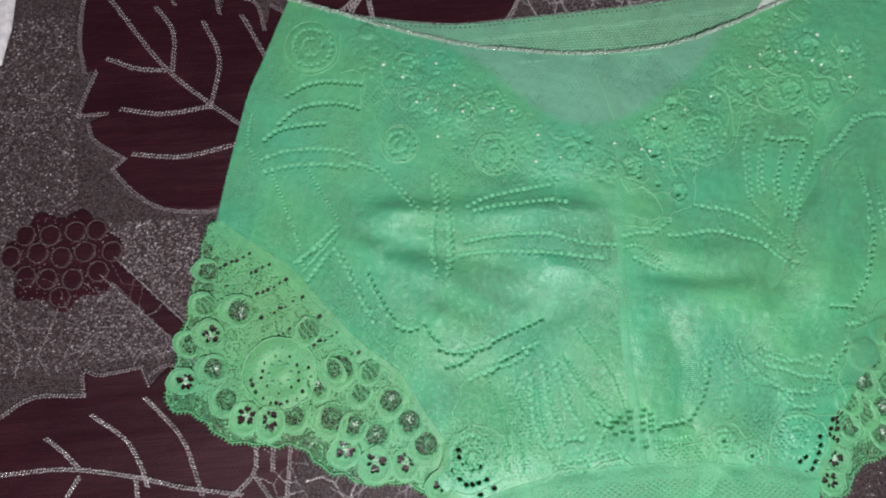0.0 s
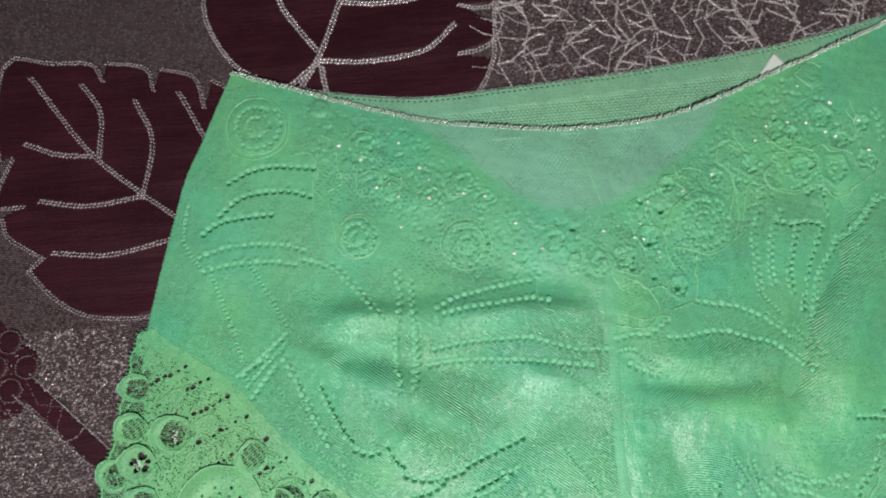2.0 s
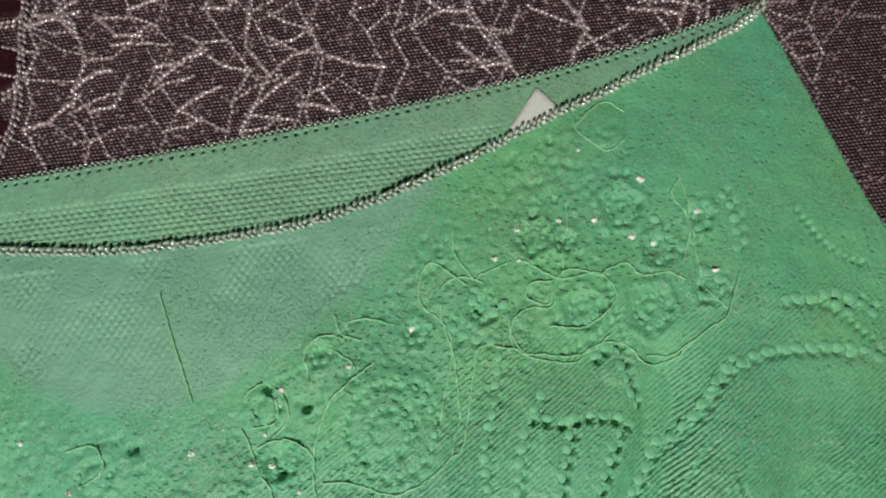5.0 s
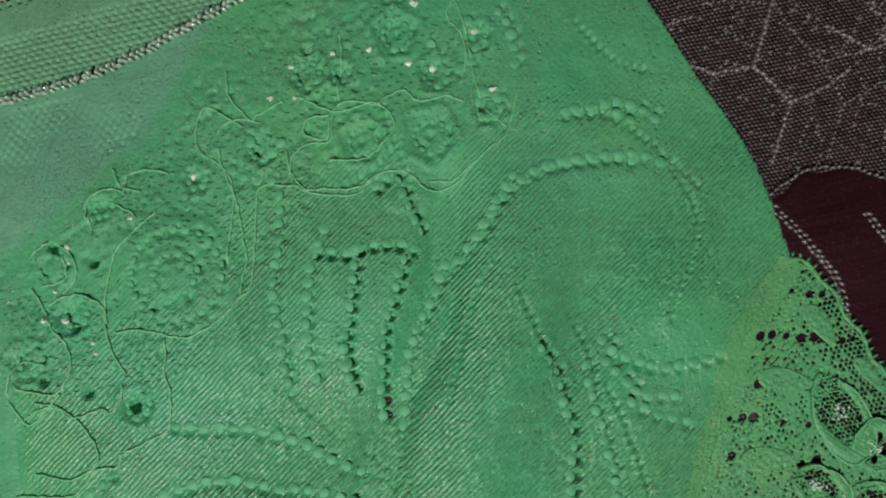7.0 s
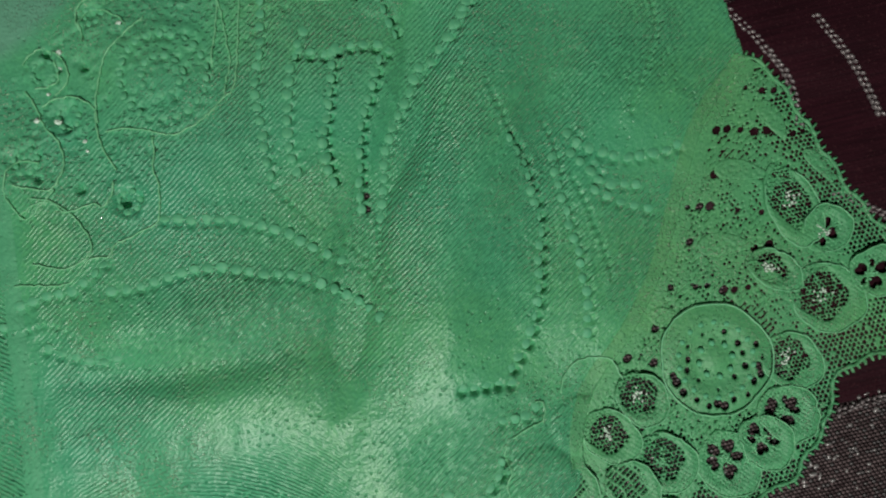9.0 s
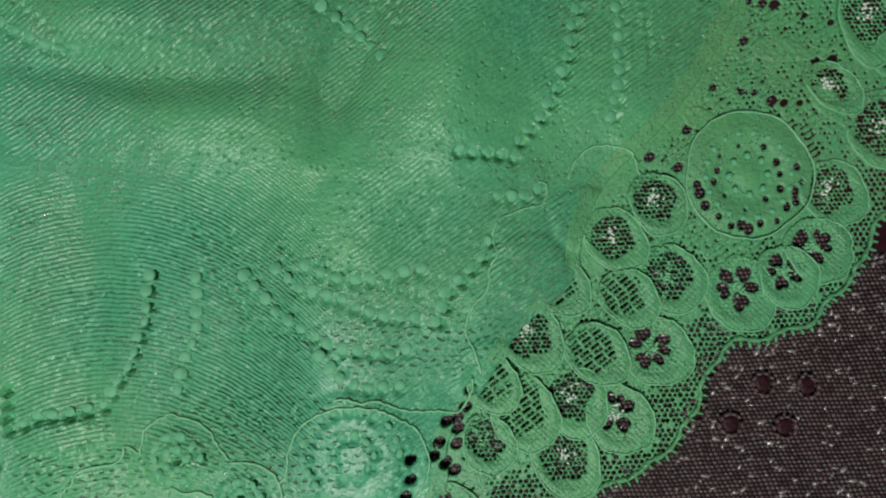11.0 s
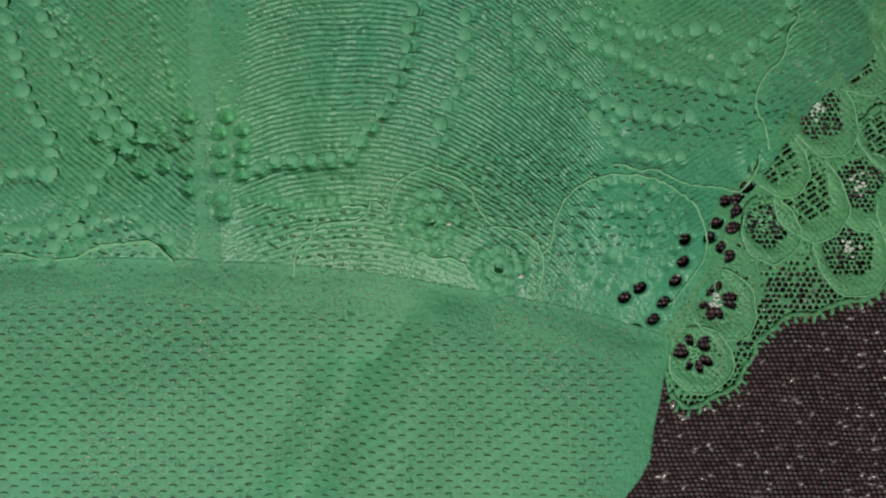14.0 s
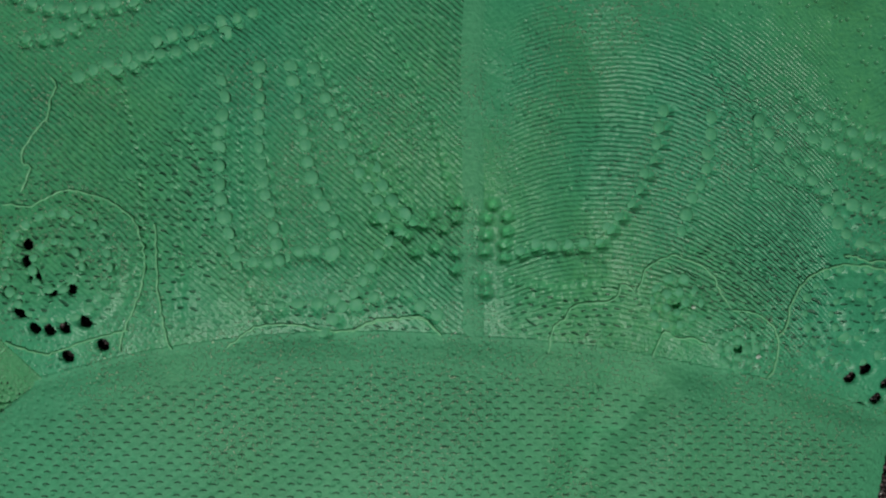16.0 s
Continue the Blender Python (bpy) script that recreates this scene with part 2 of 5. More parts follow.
def spline(points, step=1.0):
    """A smooth line through the points, sampled at even steps."""
    p = np.array(points, float)
    ext = np.vstack([2 * p[0] - p[1], p, 2 * p[-1] - p[-2]])
    out = []
    for i in range(1, len(ext) - 2):
        a, b, c, d = ext[i - 1:i + 3]
        for s in np.linspace(0, 1, 24, endpoint=False):
            out.append(0.5 * (2 * b + (c - a) * s + (2 * a - 5 * b + 4 * c - d) * s ** 2 + (3 * b - a - 3 * c + d) * s ** 3))
    out = np.vstack([out, p[-1]])
    run = np.r_[0, np.cumsum(np.linalg.norm(np.diff(out, axis=0), axis=1))]
    n = max(2, int(round(run[-1] / step)) + 1)
    at = np.linspace(0, run[-1], n)
    return np.stack([np.interp(at, run, out[:, 0]), np.interp(at, run, out[:, 1])], 1)


def poly_distance(x, y, poly):
    """Signed distance to a closed outline, negative inside."""
    p = np.array(poly, float)
    best = np.full(x.shape, 1e9)
    inside = np.zeros(x.shape, bool)
    for (ax, ay), (bx, by) in zip(p, np.roll(p, -1, 0)):
        ex, ey = bx - ax, by - ay
        wx, wy = x - ax, y - ay
        s = np.clip((wx * ex + wy * ey) / (ex * ex + ey * ey + 1e-12), 0, 1)
        best = np.minimum(best, (wx - s * ex) ** 2 + (wy - s * ey) ** 2)
        if ay != by:
            inside ^= ((ay > y) != (by > y)) & (x < ex * (y - ay) / ey + ax)
    best = np.sqrt(best)
    return np.where(inside, -best, best)


def line_distance(x, y, points):
    best = np.full(np.shape(x), 1e9)
    p = np.array(points, float)
    for (ax, ay), (bx, by) in zip(p[:-1], p[1:]):
        ex, ey = bx - ax, by - ay
        s = np.clip(((x - ax) * ex + (y - ay) * ey) / (ex * ex + ey * ey + 1e-12), 0, 1)
        best = np.minimum(best, (x - ax - s * ex) ** 2 + (y - ay - s * ey) ** 2)
    return np.sqrt(best)


def sheet(name, box, step, distance, height, material, parent=None, label="", thick=0.3, layers=None):
    """A cloth sheet: a grid cut along distance(x, y) = 0, lifted to height(x, y), with a turned-down rim."""
    xs = np.arange(box[0], box[2] + step, step)
    ys = np.arange(box[1], box[3] + step, step)
    x, y = np.meshgrid(xs, ys)
    d = distance(x, y)
    gy, gx = np.gradient(d, step)
    n = np.hypot(gx, gy) + 1e-6
    core = d < 0
    cell = core[:-1, :-1] | core[1:, :-1] | core[:-1, 1:] | core[1:, 1:]
    used = np.zeros(d.shape, bool)
    for sy in (slice(None, -1), slice(1, None)):
        for sx in (slice(None, -1), slice(1, None)):
            used[sy, sx] |= cell
    pull = np.where(d > 0, np.minimum(d, 1.5 * step), 0)
    px, py = x - pull * gx / n, y - pull * gy / n
    z = height(px, py) - np.where(d > 0, thick, 0)
    index = -np.ones(d.shape, int)
    index[used] = np.arange(used.sum())
    j, i = np.nonzero(cell)
    faces = np.stack([index[j, i], index[j, i + 1], index[j + 1, i + 1], index[j + 1, i]], 1)
    verts = np.stack([px[used], py[used], z[used]], 1)
    lay = {k: f(px, py)[used] for k, f in (layers or {}).items()}
    return mesh_object(name, verts, faces, material, parent, label, True, lay)


def tube(points, z, radius, sides=6, wobble=0.0):
    """Vertices and faces of a thread along plan points at heights z."""
    p = np.array(points, float)
    n = len(p)
    tang = np.gradient(p, axis=0)
    tang /= np.linalg.norm(tang, axis=1)[:, None] + 1e-9
    side = np.stack([-tang[:, 1], tang[:, 0]], 1)
    verts = []
    for k in range(sides):
        a = math.tau * k / sides
        r = radius * (1 + wobble * np.sin(np.arange(n) * 1.9))
        verts.append(np.stack([p[:, 0] + side[:, 0] * np.cos(a) * r, p[:, 1] + side[:, 1] * np.cos(a) * r, z + np.sin(a) * r], 1))
    v = np.stack(verts, 1).reshape(-1, 3)
    f = []
    for i in range(n - 1):
        for k in range(sides):
            f.append((i * sides + k, (i + 1) * sides + k, (i + 1) * sides + (k + 1) % sides, i * sides + (k + 1) % sides))
    return v, np.array(f)


def dome_shape(rings=3, sides=8):
    v = []
    for r in range(rings):
        a = math.pi / 2 * r / rings
        for k in range(sides):
            b = math.tau * k / sides
            v.append((math.cos(a) * math.cos(b), math.cos(a) * math.sin(b), math.sin(a)))
    v += [(0, 0, 1)] * sides
    f = [(r * sides + k, r * sides + (k + 1) % sides, (r + 1) * sides + (k + 1) % sides, (r + 1) * sides + k) for r in range(rings) for k in range(sides)]
    return np.array(v, float), np.array(f)


DOME_V, DOME_F = dome_shape()


def domes(centres, z, lengths, widths, heights, angles):
    """Many small flattened domes, as one set of vertices and faces."""
    c = np.array(centres, float)
    n = len(c)
    co, si = np.cos(angles), np.sin(angles)
    lx = DOME_V[None, :, 0] * np.reshape(lengths, (-1, 1))
    ly = DOME_V[None, :, 1] * np.reshape(widths, (-1, 1))
    x = c[:, :1] + lx * co[:, None] - ly * si[:, None]
    y = c[:, 1:2] + lx * si[:, None] + ly * co[:, None]
    h = np.reshape(z, (-1, 1)) + DOME_V[None, :, 2] * np.reshape(heights, (-1, 1))
    v = np.stack([x, y, h], 2).reshape(-1, 3)
    f = (DOME_F[None] + (np.arange(n) * len(DOME_V))[:, None, None]).reshape(-1, 4)
    return v, f


def joined(sets):
    vs, fs, base = [], [], 0
    for v, f in sets:
        vs.append(v)
        fs.append(np.asarray(f) + base)
        base += len(v)
    return np.vstack(vs), np.vstack(fs)


def block(name, lo, hi, material, label="", category="", kind="structure"):
    bm = bmesh.new()
    bmesh.ops.create_cube(bm, size=1)
    for v in bm.verts:
        v.co = [lo[k] + (v.co[k] + 0.5) * (hi[k] - lo[k]) for k in range(3)]
    me = bpy.data.meshes.new(name)
    bm.to_mesh(me)
    bm.free()
    me.materials.append(material)
    return tagged(new(name, me), label, category, "", kind)


# ---- the room that closes the place ----
block("floor", (-2.2, -2.2, -0.62), (2.2, 2.2, -0.52), BOARD, "brown boarded floor under the bed", "floor")
block("ceiling", (-2.2, -2.2, 1.98), (2.2, 2.2, 2.08), PAINT, "pale painted ceiling", "ceiling")
block("wall_north", (-2.2, 2.2, -0.52), (2.2, 2.3, 1.98), PAINT, "pale painted wall", "wall")
block("wall_south", (-2.2, -2.3, -0.52), (2.2, -2.2, 1.98), PAINT, "pale painted wall", "wall")
block("wall_east", (2.2, -2.3, -0.52), (2.3, 2.3, 1.98), PAINT, "pale painted wall", "wall")
block("wall_west", (-2.3, -2.3, -0.52), (-2.2, 2.3, 1.98), PAINT, "pale painted wall", "wall")
bed = block("mattress", (-0.8, -1.0, -0.52), (0.8, 0.9, -0.02), SHEET, "plain mattress under the bedspread", "mattress", "")
# ---- the bedspread ----


def bed_height(x, y):
    return 0.25 * np.sin(x / 38.0 + 0.6) * np.cos(y / 47.0) + 0.15 * np.sin((x + 2 * y) / 61.0) - 0.2


spread = thing("bedspread", "silver-brown brocade bedspread with burgundy leaves, spread on the bed", "bedspread")
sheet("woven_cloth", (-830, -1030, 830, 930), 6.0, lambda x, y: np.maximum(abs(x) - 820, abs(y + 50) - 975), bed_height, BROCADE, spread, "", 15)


def stitched(name, points, parent, material=SILVER, width=1.0, rows=2, label="", lift=0.5):
    """A line of slanted satin stitches along a smooth path."""
    p = spline(points, 1.5 * width ** 0.5)
    tang = np.gradient(p, axis=0)
    ang = np.arctan2(tang[:, 1], tang[:, 0])
    side = np.stack([-np.sin(ang), np.cos(ang)], 1)
    sets = []
    for r in range(rows):
        off = (r - (rows - 1) / 2) * 1.05 * width
        c = p + side * off + np.random.normal(0, 0.10, p.shape)
        c = c + np.stack([np.cos(ang), np.sin(ang)], 1) * (0.6 * r)
        n = len(c)
        sets.append(domes(c, bed_height(c[:, 0], c[:, 1]) + lift, np.random.uniform(0.65, 0.95, n) * width, np.random.uniform(0.38, 0.55, n) * width,
                          np.random.uniform(0.45, 0.8, n), ang + (0.5 if r % 2 else 0.2) + np.random.normal(0, 0.15, n)))
    return mesh_object(name, *joined(sets), material, parent, label)


def leaf_patch(outline, label):
    p = np.array(outline, float)
    lo, hi = p.min(0) - 3, p.max(0) + 3
    return sheet("leaf_patch", (*lo, *hi), 1.2, lambda x, y: poly_distance(x, y, p),
                 lambda x, y: bed_height(x, y) + 0.4 + 0.3 * np.sin(y / 6.0 + 1.6 * np.sin(x / 30.0)), VELVET, spread, label, 0.5)


def outlined(patch, points, material=DULL, width=1.0, rows=2):
    stitched("outline", points, patch, material, width, rows)


# Leaf by the waist's far corner, with toothed edge.
leaf = leaf_patch([(-245, 16), (-251, 9), (-254, -12), (-252, -30), (-246, -30), (-256, -52), (-242, -52), (-251, -56), (-248, -65), (-234, -75), (-240, -80),
                   (-230, -92), (-216, -101), (-196, -104), (-160, -95), (-140, -50), (-151, -7), (-159, -2), (-163, -14), (-167, 0), (-181, 5), (-185, -4),
                   (-188, 6), (-205, 10), (-207, 2), (-212, 10), (-229, 12)], "burgundy satin leaf with silver stitched veins")
outlined(leaf, [(-245, 16), (-251, 9), (-254, -12), (-252, -30)])
outlined(leaf, [(-246, -30), (-252, -42), (-256, -52)])
outlined(leaf, [(-256, -52), (-242, -52)])
outlined(leaf, [(-251, -56), (-248, -65), (-234, -75)])
outlined(leaf, [(-240, -80), (-230, -92), (-216, -101), (-196, -104), (-182, -102)])
outlined(leaf, [(-234, -75), (-240, -80)])
outlined(leaf, [(-245, 16), (-229, 12), (-212, 10), (-207, 2)])
outlined(leaf, [(-205, 10), (-188, 6), (-185, -4)])
outlined(leaf, [(-181, 5), (-167, 0), (-163, -14)])
outlined(leaf, [(-159, -2), (-151, -7)])
for vein in ([(-238, 6), (-214, -29), (-192, -50), (-172, -66)], [(-216, 1), (-208, -13), (-209, -32)], [(-193, -8), (-186, -28), (-191, -52)],
             [(-174, -6), (-169, -16), (-160, -36)], [(-241, -24), (-227, -30), (-213, -32)], [(-235, -50), (-215, -54), (-192, -52)],
             [(-230, -73), (-205, -76), (-176, -71)]):
    stitched("vein", vein, leaf, DULL, 1.2, 2, "", 0.5)

# Leaf behind the waistband.
leaf = leaf_patch([(-161, 60), (-161, 41), (-160, 25), (-151, 7), (-142, -1), (-120, -12), (-70, -26), (-43, -17), (-38, -13), (-33, -2), (-48, 1), (-32, 6),
                   (-31, 14), (-46, 24), (-30, 24), (-30, 36), (-34, 60), (-60, 80), (-130, 80)], "dark burgundy satin leaf with bold silver veins")
outlined(leaf, [(-161, 60), (-161, 41), (-160, 25), (-151, 7), (-142, -1), (-125, -10)], SILVER, 1.1, 2)
outlined(leaf, [(-34, 60), (-30, 36), (-30, 24), (-38, 22), (-46, 24)], SILVER, 1.1, 2)
outlined(leaf, [(-30, 24), (-31, 14), (-32, 6), (-40, 2), (-48, 1)], SILVER, 1.1, 2)
outlined(leaf, [(-32, 6), (-33, -2), (-38, -13), (-45, -22)], SILVER, 1.1, 2)
for vein in ([(-85, 50), (-91, 41), (-99, 32), (-110, 7), (-120, -9)], [(-129, 60), (-128, 45), (-126, 30), (-112, 8)], [(-112, 55), (-107, 43), (-99, 32)],
             [(-99, 30), (-82, 28), (-63, 30), (-48, 40)], [(-111, 3), (-89, 1), (-64, 4), (-49, 15)], [(-111, 6), (-109, -12)], [(-111, 3), (-125, -8)]):
    stitched("vein", vein, leaf, SILVER, 1.35, 2, "", 0.5)

# Leaf under the lace hem.
leaf = leaf_patch([(-330, -205), (-295, -194), (-279, -186), (-256, -187), (-256, -176), (-248, -178), (-229, -176), (-226, -185), (-216, -176), (-190, -190),
                   (-150, -205), (-158, -225), (-166, -250), (-190, -275), (-280, -290), (-340, -260)], "burgundy satin leaf under the lace hem")
outlined(leaf, [(-295, -194), (-279, -186), (-256, -187)], DULL, 1.1, 2)
outlined(leaf, [(-256, -187), (-256, -176), (-248, -178), (-229, -176)], DULL, 1.0, 2)
outlined(leaf, [(-229, -176), (-226, -185)], SILVER, 0.9, 1)
outlined(leaf, [(-226, -180), (-216, -176), (-200, -182)], DULL, 1.0, 2)
for vein in ([(-330, -221), (-295, -220), (-264, -220), (-233, -226), (-213, -232), (-185, -238)], [(-253, -196), (-238, -208), (-231, -220), (-228, -230)],
             [(-228, -190), (-212, -209), (-206, -225), (-203, -236)], [(-274, -205), (-266, -212), (-259, -220)], [(-177, -217), (-179, -229), (-190, -239)],
             [(-179, -229), (-172, -240)], [(-161, -218), (-164, -241)], [(-169, -217), (-170, -228)], [(-233, -226), (-232, -245)], [(-259, -224), (-270, -240)]):
    stitched("vein", vein, leaf, SILVER, 1.1, 2, "", 0.5)

# Leaf on the other side of the lace.
leaf = leaf_patch([(168, -100), (185, -98), (190, -94), (201, -95), (212, -101), (240, -110), (262, -140), (255, -175), (225, -198), (196, -197), (180, -196), (165, -170)],
                  "dark burgundy satin leaf beside the lace hem")
outlined(leaf, [(176, -100), (190, -94), (201, -95), (212, -101), (240, -110), (262, -140)], DULL, 0.9, 1)
outlined(leaf, [(184, -198), (196, -197), (225, -198)], DULL, 0.9, 2)
for vein in ([(182, -100), (187, -108), (192, -119), (192, -130)], [(202, -106), (208, -119), (211, -132)], [(222, -112), (226, -130)], [(196, -148), (222, -165), (250, -160)]):
    stitched("vein", vein, leaf, DULL, 1.0, 2, "", 0.4)


def berry_cluster(cx, cy, spots, radius, label):
    """Round burgundy berries, each ringed with small stitches."""
    for dx, dy in spots:
        b = sheet("berry_patch", (cx + dx - radius - 1, cy + dy - radius - 1, cx + dx + radius + 1, cy + dy + radius + 1), 0.7,
                  lambda x, y: np.hypot(x - cx - dx, y - cy - dy) - radius, lambda x, y: bed_height(x, y) + 0.6, VELVET, spread, label, 0.4)
        ring = [(cx + dx + (radius + 0.5) * math.cos(a), cy + dy + (radius + 0.5) * math.sin(a)) for a in np.linspace(0, math.tau, 9)]
        stitched("outline", ring, b, BERRY, 0.85, 1, "", 0.75)


under = sheet("berry_ground", (-295, -150, -235, -95), 1.2, lambda x, y: np.hypot((x + 265) / 1.15, y + 122) - 23 - 2.5 * np.sin(7 * np.arctan2(y + 122, x + 265)),
              lambda x, y: bed_height(x, y) + 0.3, VELVET, spread, "burgundy ground of the berries", 0.4)
berry_cluster(-265, -121, [(0, 0), (-11, 3), (11, 2), (-5, 11), (7, 12), (-7, -10), (5, -11), (-17, -8), (17, -8), (-17, 12), (17, 12), (-1, -19), (24, 1), (-24, 2)], 4.3,
              "round burgundy berry ringed with stitches")
berry_cluster(155, -226, [(-6, 8), (5, 4), (-2, -4), (9, -5), (14, 3), (-9, -1)], 1.7, "small dark red berry ringed with stitches")
stalk = sheet("stem_patch", (-250, -175, -195, -120), 1.0, lambda x, y: line_distance(x, y, [(-243, -127), (-225, -146), (-200, -172)]) - 4.2,
              lambda x, y: bed_height(x, y) + 0.5, VELVET, spread, "burgundy stem of the berries", 0.4)
stitched("outline", [(-240, -123), (-222, -142), (-198, -167)], stalk, SILVER, 0.8, 1)
stitched("outline", [(-247, -131), (-228, -150), (-204, -175)], stalk, SILVER, 0.8, 1)


def crackle(name, box, gap, material, width, label, slant=0.55):
    """Silver vermicelli: a crooked net of short stitched lines."""
    rng = random.Random(int(box[0]) + 7)
    x = box[0]
    keep = []
    while x < box[2]:
        pts, px, py, s = [], x + rng.uniform(-2, 2), box[1], rng.choice((-1, 1))
        while py < box[3]:
            pts.append((px, py))
            px += s * slant * rng.uniform(0.3, 1.1) * gap
            py += rng.uniform(0.6, 1.1) * gap
            if rng.random() < 0.55:
                s = -s
        if len(pts) > 2:
            keep.append(pts)
        for a in pts[1:]:
            if rng.random() < 0.8:
                r = rng.choice((-1, 1))
                keep.append([a, (a[0] + r * gap * 0.7, a[1] + rng.uniform(-0.1, 0.5) * gap), (a[0] + r * gap * rng.uniform(1.0, 1.7), a[1] + rng.uniform(0.2, 0.9) * gap)])
        x += gap * 0.95
    for pts in keep:
        p = np.vstack([spline(pair, 1.3) for pair in zip(pts[:-1], pts[1:])])
        ang = np.arctan2(*np.gradient(p, axis=0).T[::-1])
        n = len(p)
        bold = width * rng.choice((0.8, 1.0, 1.0, 1.3))
        v, f = domes(p + np.random.normal(0, 0.12, p.shape), bed_height(p[:, 0], p[:, 1]) + 0.15, np.random.uniform(0.6, 0.95, n) * bold, np.random.uniform(0.35, 0.65, n) * bold,
                     np.random.uniform(0.4, 0.7, n), ang + np.random.normal(0.25, 0.2, n))
        mesh_object(name, v, f, material, spread)


crackle("stitched_line", (-26, -18, 170, 75), 8.6, SILVER, 1.0, "crooked net of silver stitched lines")
crackle("stitched_line", (172, -90, 260, 75), 13.0, DULL, 0.8, "crooked net of dull silver stitched lines")
crackle("stitched_line", (-155, -300, -95, -212), 8.0, SILVER, 1.0, "crooked net of silver stitched lines")
crackle("stitched_line", (-300, -176, -215, -132), 14.0, DULL, 0.7, "crooked net of dull stitched lines")


def scattered_floats(box, count, material, label, grow=1.0):
    """Loose silver floats standing a little proud of the weave."""
    c = np.stack([np.random.uniform(box[0], box[2], count), np.random.uniform(box[1], box[3], count)], 1)
    v, f = domes(c, bed_height(c[:, 0], c[:, 1]) - 0.12, np.random.uniform(0.35, 0.85, count) * grow, np.random.uniform(0.25, 0.42, count) * (0.4 + 0.6 * grow),
                 np.random.uniform(0.3, 0.6, count), np.random.normal(0.1, 0.15, count) + np.where(np.random.rand(count) < 0.3, 0.9, 0))
    ob = mesh_object("weave_glitter", v, f, material, spread, label)
    ob["kind"] = "stuff"


scattered_floats((80, -310, 215, -195), 900, SILVER, "short silver thread floats in the weave")
scattered_floats((80, -310, 215, -195), 420, SILVER, "long silver thread floats in the weave", 1.45)
scattered_floats((-30, -22, 170, 75), 3800, DULL, "short silver thread floats in the weave")
scattered_floats((-300, -175, -257, 0), 1300, DULL, "short silver thread floats in the weave")
scattered_floats((-257, -172, -200, -106), 1100, DULL, "short silver thread floats in the weave")
scattered_floats((-257, -172, -200, -106), 800, SILVER, "short silver thread floats in the weave")
scattered_floats((-300, -175, -257, 0), 500, SILVER, "short silver thread floats in the weave")
scattered_floats((165, -95, 260, 40), 1300, DULL, "short silver thread floats in the weave")

# A pale fold of cloth at the bedspread's edge.
pale = sheet("folded_sheet", (-345, -40, -282, 60), 2.0, lambda x, y: poly_distance(x, y, [(-340, -30), (-292, -24), (-287, -5), (-284, 20), (-280, 55), (-340, 58)]),
             lambda x, y: bed_height(x, y) + 2.0 + 1.2 * np.sin(x / 6.0), SHEET, None, "", 2.0)
tagged(pale, "pale white cotton cloth folded on the bedspread", "cloth")
# ---- the garment ----
panties = thing("lace_shorts", "mint green lace shorts with satin front, laid flat on the bedspread", "underwear")

WAIST_FRONT = [(-150, 0), (-126, -9), (-103, -17.5), (-80, -25.5), (-57, -31.5), (-34, -35.5), (-10, -38.5), (14, -39), (38, -37.5), (63, -31.5), (90, -22), (116, -13), (143, -3.5), (150, 1)]
WAIST_BACK = [(-150, 0), (-126, -8), (-103, -14), (-68, -19), (-32, -18), (-8, -17), (17, -15.8), (42, -14), (67, -11.8), (92, -9), (118, -5), (150, 2)]
SIDE_RIGHT = [(150, 1), (158, -24), (165, -47), (171, -65), (178, -82), (181, -95), (183, -112)]
LINING_RIGHT = [(183, -112), (169, -125), (160, -141), (151, -157), (141, -169), (130, -179), (124, -190), (122, -200), (112, -208), (106, -216), (102, -222), (95, -230), (94, -240), (86, -253)]
GUSSET_SEAM = [(86, -253), (67, -248), (49, -245), (27, -242), (4, -241), (-18, -241), (-40, -243), (-61, -247), (-81, -253)]
LINING_LEFT = [(-81, -253), (-94, -240), (-90, -226), (-100, -208), (-106, -196), (-112, -187), (-125, -176), (-140, -159), (-158, -136), (-174, -124), (-191, -110)]
SIDE_LEFT = [(-191, -110), (-184, -84), (-173, -49), (-163, -27), (-150, 0)]
TUCK = [(86, -253), (67, -251), (49, -248), (27, -245), (4, -244), (-18, -244), (-40, -246), (-61, -250), (-81, -253)]
PANEL = np.vstack([spline(s, 2.5)[:-1] for s in (WAIST_FRONT, SIDE_RIGHT, LINING_RIGHT, TUCK, LINING_LEFT, SIDE_LEFT)])
V_PANEL = [(-80, -24), (-75, -29), (-55, -43), (-44, -55), (-31, -67), (-17, -75), (2, -76), (15, -73), (27, -66), (47, -55), (60, -41), (72, -27), (38, -37), (14, -38), (-10, -38), (-34, -35), (-57, -31)]

